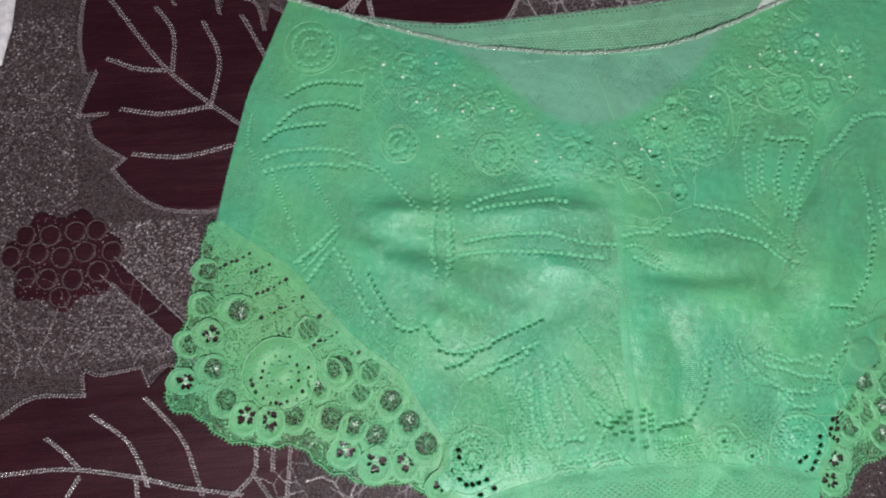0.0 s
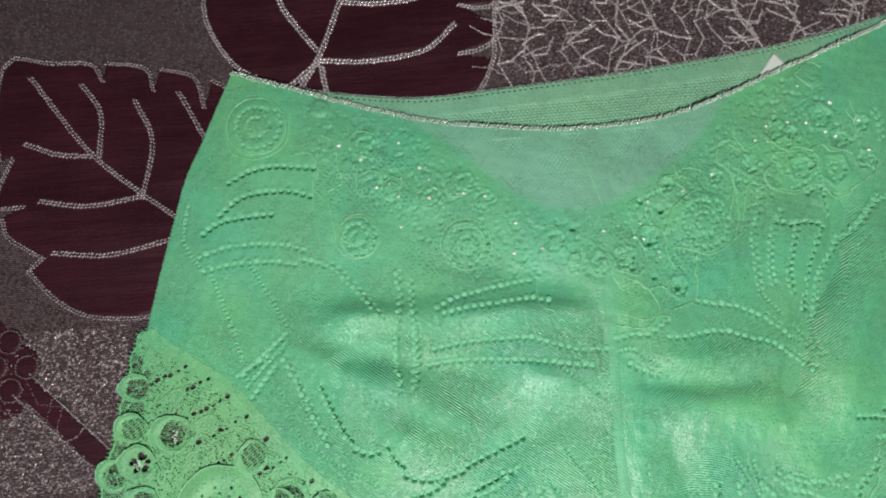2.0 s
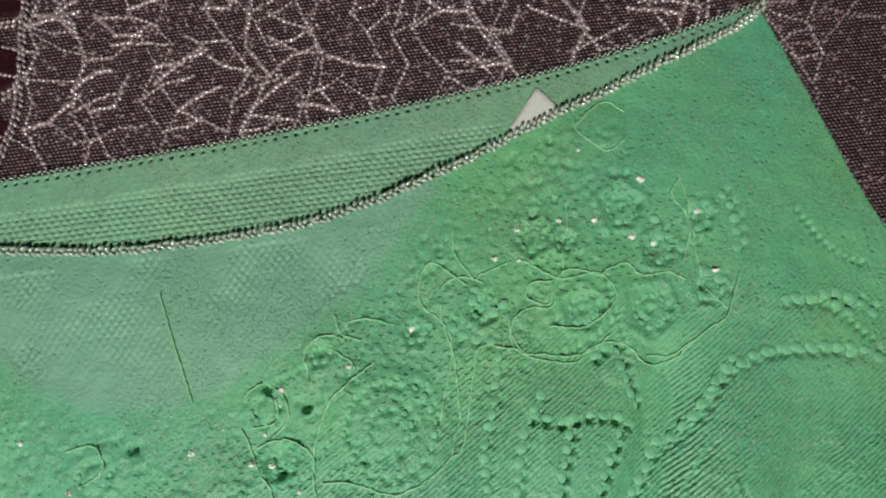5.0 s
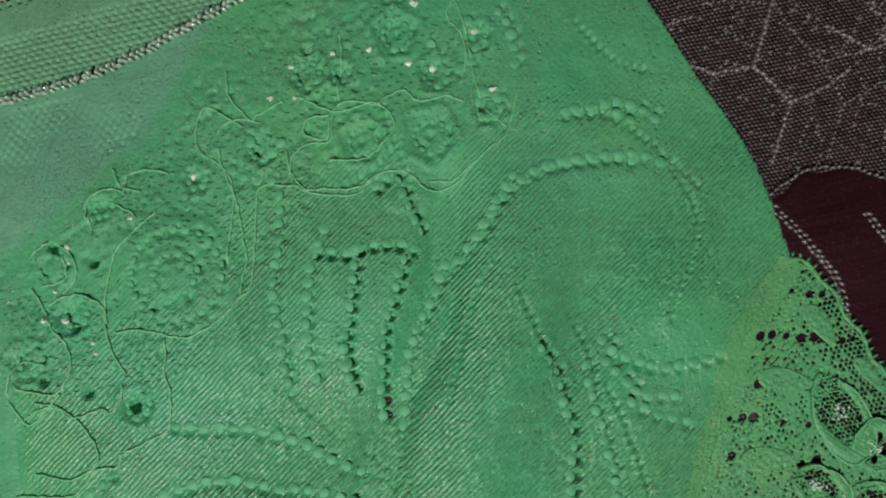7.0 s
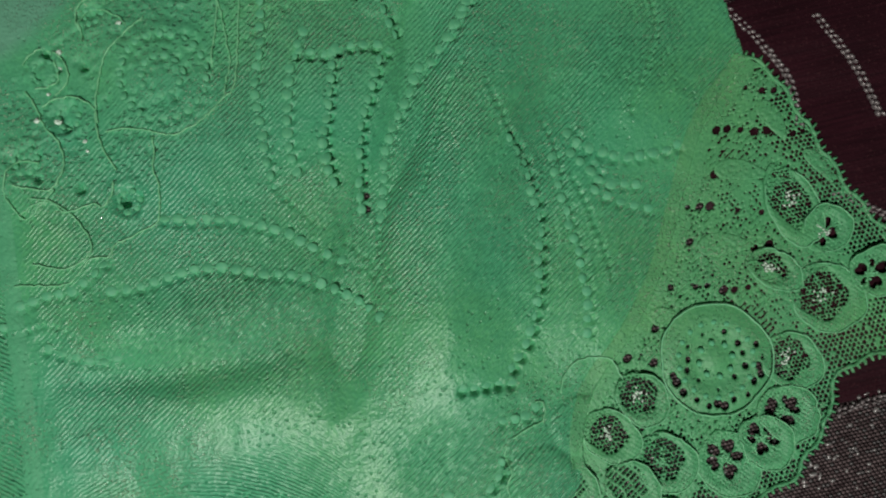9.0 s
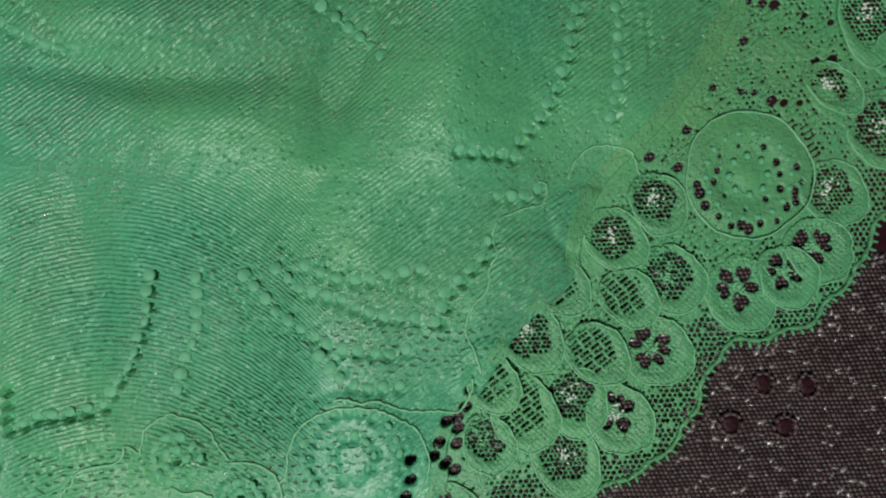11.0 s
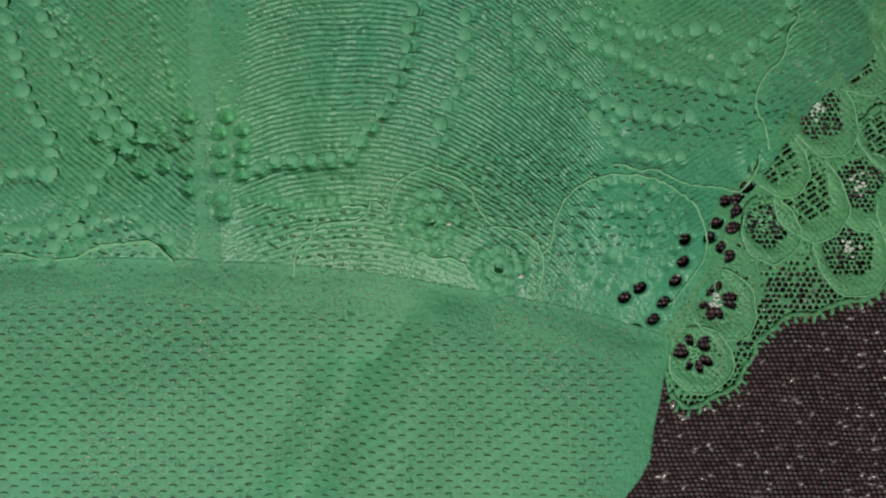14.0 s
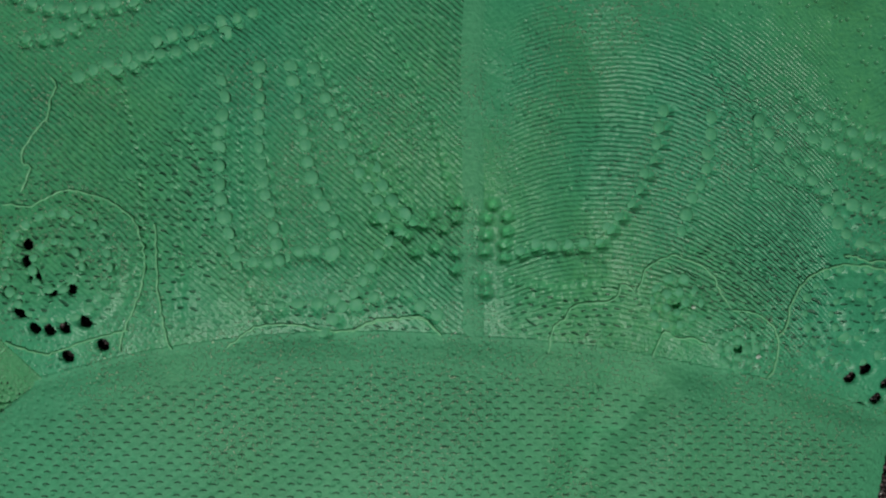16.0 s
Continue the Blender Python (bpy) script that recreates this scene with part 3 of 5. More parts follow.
# Raised ridges and sunken folds: path, height, half width.
FOLDS = [
    ([(114, -70), (104, -105), (87, -131), (70, -174)], -4.2, 5.5),
    ([(134, -75), (122, -110), (106, -140), (94, -170), (88, -188)], 3.3, 10.0),
    ([(-121, -111), (-77, -113), (-30, -117), (3, -122)], 2.2, 5.5),
    ([(-111, -131), (-85, -144), (-54, -162)], 2.6, 6.0),
    ([(-97, -160), (-79, -169)], 2.2, 5.0),
    ([(-46, -139), (-3, -151)], 1.8, 5.0),
    ([(-69, -84), (-34, -101), (2, -109)], -2.2, 9.0),
    ([(6, -149), (44, -155), (74, -154)], -1.7, 4.5),
    ([(13, -162), (52, -164), (70, -168)], 1.2, 8.0),
    ([(8, -140), (44, -143), (76, -142)], 1.8, 6.0),
    ([(21, -166), (23, -180), (26, -198), (24, -214), (28, -240)], -1.3, 5.0),
    ([(-60, -178), (-30, -166), (-8, -160)], -1.8, 7.0),
    ([(-140, -125), (-128, -150), (-112, -172)], 1.4, 6.0),
    ([(100, -150), (104, -175), (108, -195)], 0.7, 10.0),
    ([(146, -95), (128, -125), (118, -150)], -1.3, 7.0),
    ([(-135.0, -116.6), (-110.8, -133.7), (-86.6, -148.1), (-50.2, -162.1)], 2.0, 4.5),
    ([(-124.4, -109.8), (-96.6, -113.2), (-71.6, -119.0), (-33.2, -119.5)], 1.5, 4.5),
    ([(-112.8, -127.2), (-73.0, -135.4), (-36.1, -147.1)], -1.2, 5.0),
    ([(-101.3, -141.9), (-90.1, -160.1), (-68.4, -169.2)], 1.5, 4.5),
    ([(-118, -128), (-92, -146), (-60, -156), (-30, -160)], -1.4, 5.0),
    ([(-128, -112), (-96, -122), (-66, -138)], 1.2, 4.5),
]
ROSETTES = [(48.5, -86, 14), (-140, -26, 13), (-54, -86, 11), (-100, -79, 9), (-77, -229.5, 14), (76, -232, 13), (41.3, -231, 6.5), (54, -239.5, 5)]
HOLES = [(87.8, -233.6), (87.7, -237.6), (86.5, -241.1), (84.5, -245.1), (82.8, -248.3), (79.9, -242.6), (77.3, -244.4), (76.4, -250.6), (79.4, -250.3), (100.5, -220.1), (99.3, -223.7), (97.6, -225.9), (97.6, -228.1), (95.4, -226.4), (93.7, -230.5), (92.5, -233.1), (94.8, -234.8), (96.6, -236.5), (97.3, -231.2), (-83, -225.7), (-82.8, -229), (-80.9, -231.9), (-77.5, -234.2), (-74, -233.7), (-86, -234.9), (-83.5, -238.6), (-80.7, -241.6), (-77.8, -241.8), (-74.9, -241.2), (-71.2, -240), (-67.9, -244.3), (-74.5, -246.8)]
PITS = [(31.1, -79.5), (24.2, -92.7), (15.4, -102.9), (24.3, -107.6), (33.7, -113.1), (-1.2, -214.2), (-1.5, -217), (5.6, -214), (4.4, -216.8), (4.5, -220), (4.4, -223.2), (4.5, -228.6), (5, -231.1), (8.4, -216.3), (8.5, -219.2), (8.1, -221.7), (8.3, -224.2), (-7.6, -218.6), (-3.8, -219.2), (-6.1, -216.5), (-10.7, -220.9), (-1.3, -223.8), (-1.2, -227), (42, -231.7), (54.2, -239.7), (-9.8, -218.3), (-13, -220.1), (-16.9, -218.1), (-5.3, -223), (-9, -224.2), (-7.8, -83.7), (87.3, -42.8), (22.7, -74.5)]

BOX = (-222.0, -262.0, 192.0, 6.0)
STEP = 0.5
GX, GY = np.meshgrid(np.arange(BOX[0], BOX[2] + STEP, STEP), np.arange(BOX[1], BOX[3] + STEP, STEP))


def soft_noise(x, y, size, seed):
    """Smooth random waves of about that size."""
    rng = np.random.RandomState(seed)
    out = np.zeros(np.shape(x))
    for _ in range(9):
        a, p = rng.uniform(0, math.tau, 2)
        k = math.tau / (size * rng.uniform(0.7, 1.6))
        out += np.sin((x * math.cos(a) + y * math.sin(a)) * k + p)
    return out / 4.5


def relief():
    """The front's height over its plan: puff, folds, dimples, raised motifs."""
    d = -poly_distance(GX, GY, PANEL)
    h = 1.6 + 2.2 * (1 - np.exp(-np.clip(d, 0, None) / 14.0)) + 0.45 * soft_noise(GX, GY, 34, 3) + 0.10 * soft_noise(GX, GY, 6, 4)
    for path, up, wide in FOLDS:
        near = line_distance(GX, GY, spline(path, 4))
        ends = np.minimum(np.hypot(GX - path[0][0], GY - path[0][1]), np.hypot(GX - path[-1][0], GY - path[-1][1]))
        h += up * np.exp(-(near / wide) ** 2) * np.clip(d / 10, 0, 1) * np.clip(ends / (34 if up > 3 else 18), 0, 1)
    lift = np.clip(1 - line_distance(GX, GY, [(55, -33), (90, -20), (130, -7)]) / 16, 0, 1)
    h += 1.0 * lift ** 2
    h[h < 0.9] = 0.9
    return h


RELIEF = relief()


def stamp(x, y, radius, up, power=2.0):
    """Press or raise a round spot in the relief."""
    j0, j1 = int((y - radius - BOX[1]) / STEP), int((y + radius - BOX[1]) / STEP) + 2
    i0, i1 = int((x - radius - BOX[0]) / STEP), int((x + radius - BOX[0]) / STEP) + 2
    r = np.hypot(GX[j0:j1, i0:i1] - x, GY[j0:j1, i0:i1] - y) / radius
    RELIEF[j0:j1, i0:i1] += up * np.clip(1 - r ** power, 0, 1)


def front_z(x, y):
    fx = np.clip((np.asarray(x) - BOX[0]) / STEP, 0, RELIEF.shape[1] - 1.001)
    fy = np.clip((np.asarray(y) - BOX[1]) / STEP, 0, RELIEF.shape[0] - 1.001)
    i, j = fx.astype(int), fy.astype(int)
    u, v = fx - i, fy - j
    return (RELIEF[j, i] * (1 - u) + RELIEF[j, i + 1] * u) * (1 - v) + (RELIEF[j + 1, i] * (1 - u) + RELIEF[j + 1, i + 1] * u) * v


LATER = []


def bead_row(points, size=1.22, gap=3.2, holes=False):
    """A row of raised round stitches, with a small pit in the cloth beside each."""
    p = spline(points, gap)
    tang = np.gradient(p, axis=0)
    ang = np.arctan2(tang[:, 1], tang[:, 0])
    side = np.stack([-np.sin(ang), np.cos(ang)], 1)
    turn = np.where(side @ np.array([0.8, -0.6]) > 0, 1, -1)[:, None]
    pits = p + side * turn * size * 1.05
    if holes:
        for x, y in pits:
            stamp(x, y, 1.15, -1.3, 5)
    for (x, y), rough in zip(pits, np.random.uniform(0.7, 1.2, len(p))):
        stamp(x, y, 1.2, -0.8 * rough, 2)
    LATER.append(("bead_row", p, ang, size))


def cord(points):
    LATER.append(("cord", spline(points, 0.8), None, 0.26))


def pit_row(points):
    """A faint line of needle pits with a small bump between them."""
    for x, y in spline(points, 1.9):
        x, y = x + random.gauss(0, 0.15), y + random.gauss(0, 0.15)
        stamp(x, y, 0.85, -random.uniform(0.45, 0.85), 3)
        stamp(x - 0.9, y + 0.7, 0.9, random.uniform(0.2, 0.4), 2)


def ring_of(cx, cy, radius, count, turn=0.0, sweep=math.tau):
    return [(cx + radius * math.cos(turn + sweep * k / count), cy + radius * math.sin(turn + sweep * k / count)) for k in range(count + 1)]


for x, y in PITS:
    stamp(x, y, 1.3, -2.3, 6)
for x, y, r in ((113.5, -197, 8.0), (105, -218, 8.0), (125, -187, 7.0)):
    stamp(x, y, r, 0.7, 10)
rs = np.random.RandomState(5)
for cx, cy, r in ROSETTES:
    if r:
        stamp(cx, cy, r, 0.7, 8)
        stamp(cx, cy, r * 0.45, 0.5, 3)
        bead_row(ring_of(cx, cy, r * 0.72, max(6, int(r * 1.2))), 0.95, 2.9)
        bead_row(ring_of(cx, cy, r * 0.34, 6), 0.9, 2.6)
        if cx < -50 and cy > -100:
            cord(ring_of(cx, cy, r, 9, 0.4))
# Stitch rows of the satin, from hip to hip and down to the gusset seam.
bead_row([(74.5, -73.7), (72.3, -83.3), (68.6, -93.7), (68.2, -103.6), (67.8, -111), (68.1, -117.5)])
bead_row([(82.7, -83.3), (78.3, -89.8), (76.2, -96.2), (74.5, -102.7), (73.6, -108.7), (74.1, -115)])
bead_row([(107.2, -96.8), (104.3, -101.2), (99.8, -107), (96.1, -112.3), (93.9, -117.3), (92.4, -123.2), (90.6, -129.5)])
bead_row([(41.8, -118.5), (49.4, -120.8), (56.1, -121.9), (62.3, -124.7), (67.8, -127.8), (74.5, -133.7), (79.2, -137)])
bead_row([(27, -132.4), (33.2, -132.8), (39.4, -132.2), (46.4, -131.9), (54.1, -133.3), (61.5, -136.1), (69, -138.5), (74.4, -141.9), (81.1, -147.6), (85.6, -152.2)])
bead_row([(4.9, -131), (11.6, -130), (17.5, -130.4), (22.5, -128.1), (26.3, -125.7)])
bead_row([(132.8, -125.5), (132.4, -129.7), (132.3, -133.4), (132.9, -137.8), (132.8, -142.6), (133.3, -147.6), (133.1, -151.3), (132.9, -154.8), (133, -158.5), (131.9, -163.1), (131, -166.5)])
bead_row([(137.7, -120.4), (139.4, -123.3), (143.6, -126.1), (148.5, -128.6), (154.4, -129.4), (158.7, -129.3), (161.9, -128.7)])
bead_row([(137.1, -125.2), (140.2, -129.7), (143, -133.5), (147, -134.5), (150.5, -135.5)])
bead_row([(140.3, -134.6), (145.4, -138.3), (152, -141.7)])
bead_row([(107.6, -181.3), (111.8, -181.8), (115.7, -180.3)])
bead_row([(46.8, -195.2), (46.6, -202.5), (46.3, -206.4), (44.6, -209.7), (43.6, -211.9), (42.7, -215.5), (42.3, -217.3)])
bead_row([(-19.4, -204.9), (-17.2, -208.7), (-15.5, -212.2), (-13, -214.6), (-11.5, -216.7)])
bead_row([(56.5, -195.1), (61.1, -200.9), (64.6, -204.3), (68.2, -206.8), (71.3, -208.8), (74.9, -210.4), (78.9, -211.1), (83.8, -211.9), (87.8, -211.3)])
bead_row([(70.6, -211.9), (75.1, -216.9), (78.2, -218.2), (81.8, -218.5), (86.2, -218.4)])
bead_row([(62.6, -193.9), (67.1, -198.1), (72.4, -199.7), (76.8, -201.2), (81.4, -203.6), (86.7, -204.8), (90.2, -205)])
bead_row([(68.7, -193.7), (74, -196.1), (80.2, -196.8), (86.4, -196), (91.6, -195.4)])
bead_row([(-40.6, -189.7), (-41, -192), (-40.3, -194.3), (-40.6, -197.6), (-40.2, -200.4), (-40.2, -203.6), (-39.6, -207.2), (-39, -210.9), (-37.8, -215.1), (-36.8, -218.7), (-36.1, -222.8), (-35, -226.4)])
bead_row([(-34.7, -189.4), (-33.6, -194), (-32.4, -198.2), (-31.5, -201.8), (-30.8, -205.9), (-29.9, -209.6), (-28.9, -212.3), (-27.4, -215.4), (-25.4, -218.2), (-24.3, -221.2), (-24.6, -224.5)])
bead_row([(-30.1, -189.2), (-28, -194.2), (-26.5, -197.3), (-24.9, -200.9), (-23.2, -205.1), (-20.8, -208.7), (-18.8, -211.8), (-16.8, -214.5), (-15.3, -217.1)])
bead_row([(-47.8, -192.8), (-47, -198.4), (-47.6, -203.9), (-47.4, -207.6), (-47.1, -213.1), (-46.4, -216.8), (-44.6, -224), (-43.1, -228.2)])
bead_row([(-43.2, -226.3), (-38.6, -227.4), (-35, -226.4), (-32.4, -224.9), (-28.3, -224.2), (-25, -225)])
bead_row([(-26.1, -239.6), (-19.3, -230.4), (-15, -222.7), (-9.7, -217.8)])
bead_row([(-19.9, -234.3), (-14.6, -231.8), (-10.1, -231.6), (-7.1, -234.3), (-4.4, -235.6)])
bead_row([(-34.5, -235.1), (-30.9, -234.4), (-27.8, -234.5), (-24.2, -233.5)])
bead_row([(-167.1, -80.5), (-156.9, -77.5), (-144.8, -76.8), (-130.7, -78.4), (-122.7, -81.3)])
bead_row([(-165.4, -86.7), (-155.2, -84.8), (-139.1, -84.6), (-127.1, -86.9)])
bead_row([(-123, -85.4), (-113.1, -89.5), (-103.7, -99.6), (-96.3, -109.4), (-92.7, -114.8)])
bead_row([(-85.1, -95.6), (-85.1, -107.7), (-88.7, -127), (-87.7, -138.8), (-89.1, -144.4)])
bead_row([(-80.4, -100.2), (-79.8, -116.2), (-80.5, -131.9), (-82.1, -143.3)])
bead_row([(-69.3, -111.4), (-59.8, -107.5), (-49.4, -105.6), (-37, -104), (-28.7, -102.9)])
bead_row([(-66.4, -113.7), (-54.1, -112.1), (-41.9, -111.5), (-29.5, -110.8), (-21.6, -112.7)])
bead_row([(-71.8, -128), (-59.6, -126.4), (-43.4, -126.2), (-31.4, -127.2), (-21.6, -130.6), (-11.9, -133.7), (0.1, -135)])
bead_row([(-74.4, -134.5), (-62.3, -133.5), (-44.3, -135), (-32.4, -136.3), (-20.6, -138.6), (-6.7, -141.1)])
bead_row([(9.4, -142), (18.8, -147), (24.8, -147.6)])
bead_row([(123.9, -44.5), (124.8, -51.2), (117.6, -54.8), (114.6, -47.9)])
bead_row([(-75.2, -193), (-66.7, -189.4), (-56, -187.3), (-47.1, -183), (-42.6, -179.1)])
bead_row([(-138.5, -129), (-143.8, -135.3), (-149, -140.6)])
bead_row([(-141.4, -124.6), (-148.6, -127.9), (-154, -131.4)])
bead_row([(-87.9, -123), (-88.2, -136.4)])
bead_row([(-79.3, -120.3), (-79.5, -132.1), (-81, -140.4)])
bead_row([(161, -87), (154, -82), (139, -80), (125, -83), (116, -92)])
bead_row([(143, -69), (154, -70), (160, -75)])
bead_row([(-136, -124), (-128, -142), (-119, -163)])
bead_row([(-152, -131), (-133, -116)])
bead_row([(140.6, -69.7), (145.7, -70.1), (150.5, -71.2), (154.4, -74.1)])
bead_row([(135.6, -80.2), (139.4, -80.4), (144.4, -80.9), (149.5, -81.4), (153, -82.8)])
bead_row([(125.9, -80.6), (122.6, -83.8), (119.6, -87.6), (115.9, -91.3), (113, -94.5), (108.7, -97.4), (105.2, -99.1)])
bead_row([(122.1, -66.2), (125.8, -67), (127.7, -64.2), (124.5, -61.1), (122.2, -62.9)])
bead_row([(70.3, -60.4), (72.5, -62.5), (75.1, -63.8), (77.6, -62.7)])
bead_row([(65.3, -65.8), (68.7, -68.5), (73.5, -70)])
bead_row([(131, -43.9), (132.9, -49.6), (132.1, -56)])
# Rows whose stitches pull open a hole beside them.
bead_row([(88.4, -89.7), (85.1, -99.1), (81.9, -108.3), (81.3, -113.1), (81.6, -119.4)], holes=True)
bead_row([(98.1, -93.4), (95.6, -99), (92.3, -104.5), (90.6, -107.9), (89, -113.6), (87.4, -120.8), (86.5, -126.7)], holes=True)
bead_row([(80.7, -87.3), (86.6, -89.3), (91.7, -88.7), (97.8, -89.5), (101.6, -91.7)], holes=True)
bead_row([(95.9, -76.4), (100.1, -74.9), (101.8, -82.9), (103.1, -88.3)], holes=True)
bead_row([(123.3, -118.8), (125.3, -123.7), (125.6, -127.4), (125.9, -131.2), (126.3, -134.9), (126.1, -138.6), (125.2, -143.9), (124, -147.8), (123.1, -151.3), (121.2, -157.5), (119, -161.2), (117.9, -164), (115.4, -167), (112.1, -170.4)], holes=True)
bead_row([(111.4, -173.3), (107.3, -172.4), (103.8, -172.2), (100.2, -171.8)], holes=True)
bead_row([(37.3, -194.2), (36.9, -197.4), (36.5, -200.7), (35.5, -203.9), (34.1, -207.6), (32.7, -210.5), (31.1, -213.5), (28.7, -216), (27.6, -218.9), (25.2, -220.1), (20.3, -220.9), (17.1, -221), (13.8, -221.1), (11.1, -222.3)], holes=True)
bead_row([(105, -190.5), (104.1, -193.2), (100.6, -196), (98.4, -198.7), (96.3, -200.5), (95.5, -203.1), (93.9, -206.3)], holes=True)
bead_row([(-85.6, -186.1), (-81, -185.3), (-77, -183.8), (-74, -181.8)], holes=True)
bead_row([(-67.9, -191.2), (-63.5, -189.5), (-61.3, -186.7), (-58.8, -184.7), (-56, -184), (-51.2, -181.9), (-45.7, -180.2)], holes=True)
bead_row([(-153.6, -49), (-144.2, -44.8), (-132.8, -43.5), (-116.4, -45.7)], holes=True)
bead_row([(-158.3, -63), (-149.9, -56.7), (-140.6, -54.6), (-127.3, -55), (-118.2, -58.1)], holes=True)
bead_row([(-165.7, -70.5), (-158.5, -66.1), (-148.2, -64.6), (-136, -64.5)], holes=True)
bead_row([(-120.8, -140.6), (-116.6, -150.7), (-110.9, -161.9), (-103.1, -167.4), (-96.4, -167.1), (-92, -173.8), (-85, -178.9), (-76.1, -179.9), (-66.2, -178.4), (-62.1, -175.5), (-50.3, -171.4), (-39.2, -167.2)], holes=True)
# Corded outlines of the flowers and scrolls.
cord([(63.5, -60.8), (63.3, -64.6), (64.2, -68.6), (64.9, -73.9), (64.8, -80.2), (64.4, -86.3), (62.4, -91), (61, -94.4), (55.8, -98.1), (51.6, -99.6), (48.3, -100.4), (43.2, -98.3), (38, -96.3), (33.1, -95.8)])
cord([(78.4, -64.5), (77.9, -69.4), (77.8, -72.6), (71.2, -71), (68.6, -77.3), (66.1, -86.8), (63.9, -92.6), (61, -94.4)])
cord([(77.9, -72), (81.1, -74.6), (85.7, -76.4), (91.8, -77.3), (94.9, -75), (98.8, -73.9), (103.6, -75.1), (107.5, -80), (113.7, -79.6), (117.6, -76.7)])
cord([(47.1, -71.5), (40.6, -75.5), (36, -79.4), (32.4, -87.4), (31.1, -93.5), (31.6, -99.8), (33.5, -105.3)])
cord([(32.4, -107.6), (31, -110.9), (28.7, -112.9), (26.5, -111.7), (22.6, -112.1), (19.4, -112), (17.1, -108.9), (12.4, -107.2)])
cord([(43.5, -99.6), (42.9, -103.8), (41.8, -107.2), (42.3, -111.1), (40.7, -118.2), (39.1, -119.7), (35.2, -120.7), (30.4, -122), (29.2, -122.4), (28, -124.6), (23.8, -124.1), (20.8, -126.5), (17.2, -128.7), (11.7, -127.8), (4.6, -126.2)])
cord([(19.3, -86.8), (22.6, -85.7), (27, -86.1), (31.2, -89.7), (31.6, -93.6)])
cord([(16.4, -82.4), (18.4, -87.9), (19.4, -91.8), (21.3, -94.8), (22, -100), (19.8, -104.6), (16.3, -106.2), (9.4, -103.3)])
cord([(24.5, -76.6), (24.1, -81.7), (18.9, -82.3)])
cord([(32.1, -74.1), (32.6, -68.5), (36.2, -66.8), (41.2, -70), (42.6, -72.2)])
cord([(40.8, -66), (42.3, -62), (47.4, -61.9), (51.4, -63.6)])
cord([(108.9, -185.9), (112.9, -184.5), (116.8, -183.5), (117.6, -180.2), (116, -179.2)])
cord([(122.1, -178.8), (123.6, -175.5), (126.7, -172.7), (130.9, -172.4), (135.4, -174.1), (136.7, -178.6)])
cord([(17.6, -242.6), (18.2, -237.5), (20.3, -235.3), (21.6, -233.1), (24.1, -232.2), (28.4, -231.7), (30.5, -230.4), (31.1, -228.2), (32.6, -228.5), (34.1, -229.9), (34.7, -228), (35.4, -225.2), (37.5, -223.7), (40.7, -222.1), (42.5, -222.8), (44.7, -223.5), (46.5, -224.1), (48.7, -226.2), (50.3, -229.4), (52.1, -231.5)])
cord([(38, -242), (39.3, -238), (40.3, -236.9), (42.6, -238.3), (45.1, -237.9), (47.2, -238.6), (49.5, -240.7)])
cord([(-20.7, -239.6), (-17.3, -237.7), (-13.8, -236.8), (-7.6, -236.6), (-5.8, -237.4), (-4.4, -238.9)])
cord([(52.4, -232.2), (55.9, -232.4), (59, -233.6), (61.2, -235.7), (62, -239.1), (61.5, -243.1), (60.5, -245.3)])
cord([(61.3, -237), (63.3, -234.8), (63.7, -231.3), (65.3, -227.3), (67.9, -224.7), (70.9, -223.2), (74.9, -222.5), (81, -222.9), (85.6, -225), (89.2, -227.5), (91.1, -231.4), (91.7, -234.9), (90.4, -238.4), (87.9, -242.1), (85.3, -245.6)])
cord([(73.9, -220.9), (75.2, -220.7), (78.3, -221.6), (81.9, -221.5), (87.3, -223.6), (94.5, -224.2), (98, -224.6), (100.5, -220.9), (100.9, -217.9)])
cord([(102.7, -217), (101.6, -212.6), (100.1, -208.3), (101.4, -203.8), (104.8, -200.2), (105.2, -196.7), (106.8, -193.1), (106.2, -189.6), (107, -186.9)])
cord([(-80.1, -193.7), (-79, -195.4), (-79.8, -198.2), (-80, -201), (-81.7, -203.8), (-84.2, -207.6), (-84.4, -210.4), (-83, -211.2), (-84.5, -215.9)])
cord([(-88, -218.4), (-82.5, -218.5), (-78.2, -216.1), (-75.5, -215.1), (-71.9, -215.7), (-68.2, -216.5), (-64.5, -218.6), (-62.1, -220.8), (-61, -223.9), (-60.2, -229.4), (-60.9, -233.9), (-62.5, -238.6), (-64, -242.3), (-64.3, -245.4)])
cord([(-58.5, -220.6), (-57.9, -225.6), (-57.4, -232.9), (-56.6, -237.4), (-55.4, -242.8), (-54.4, -244.5)])
cord([(-44.1, -243.6), (-40.6, -240.7), (-37.9, -239.3), (-32.5, -238.9), (-28.8, -239.3), (-25.2, -239.8), (-20.7, -239.4), (-16.1, -237.6), (-9.8, -236.3), (-7, -236.5), (-4.7, -238.3), (-3.2, -239.6)])
cord([(-86.3, -244.5), (-82.6, -245.7), (-78.1, -246.5), (-72.9, -244.5), (-68.4, -242.9), (-63.1, -241.3)])
cord([(-126.4, -40.3), (-118.1, -40.2), (-114.4, -46.9), (-117, -55.1), (-117.5, -63.4)])
cord([(-112.4, -32.3), (-106.5, -37.2), (-106.1, -47.8), (-104.5, -54.3), (-111, -57.8)])
cord([(-22.2, -82.1), (-15.9, -81.7), (-14.5, -87.1), (-18.9, -89.7)])
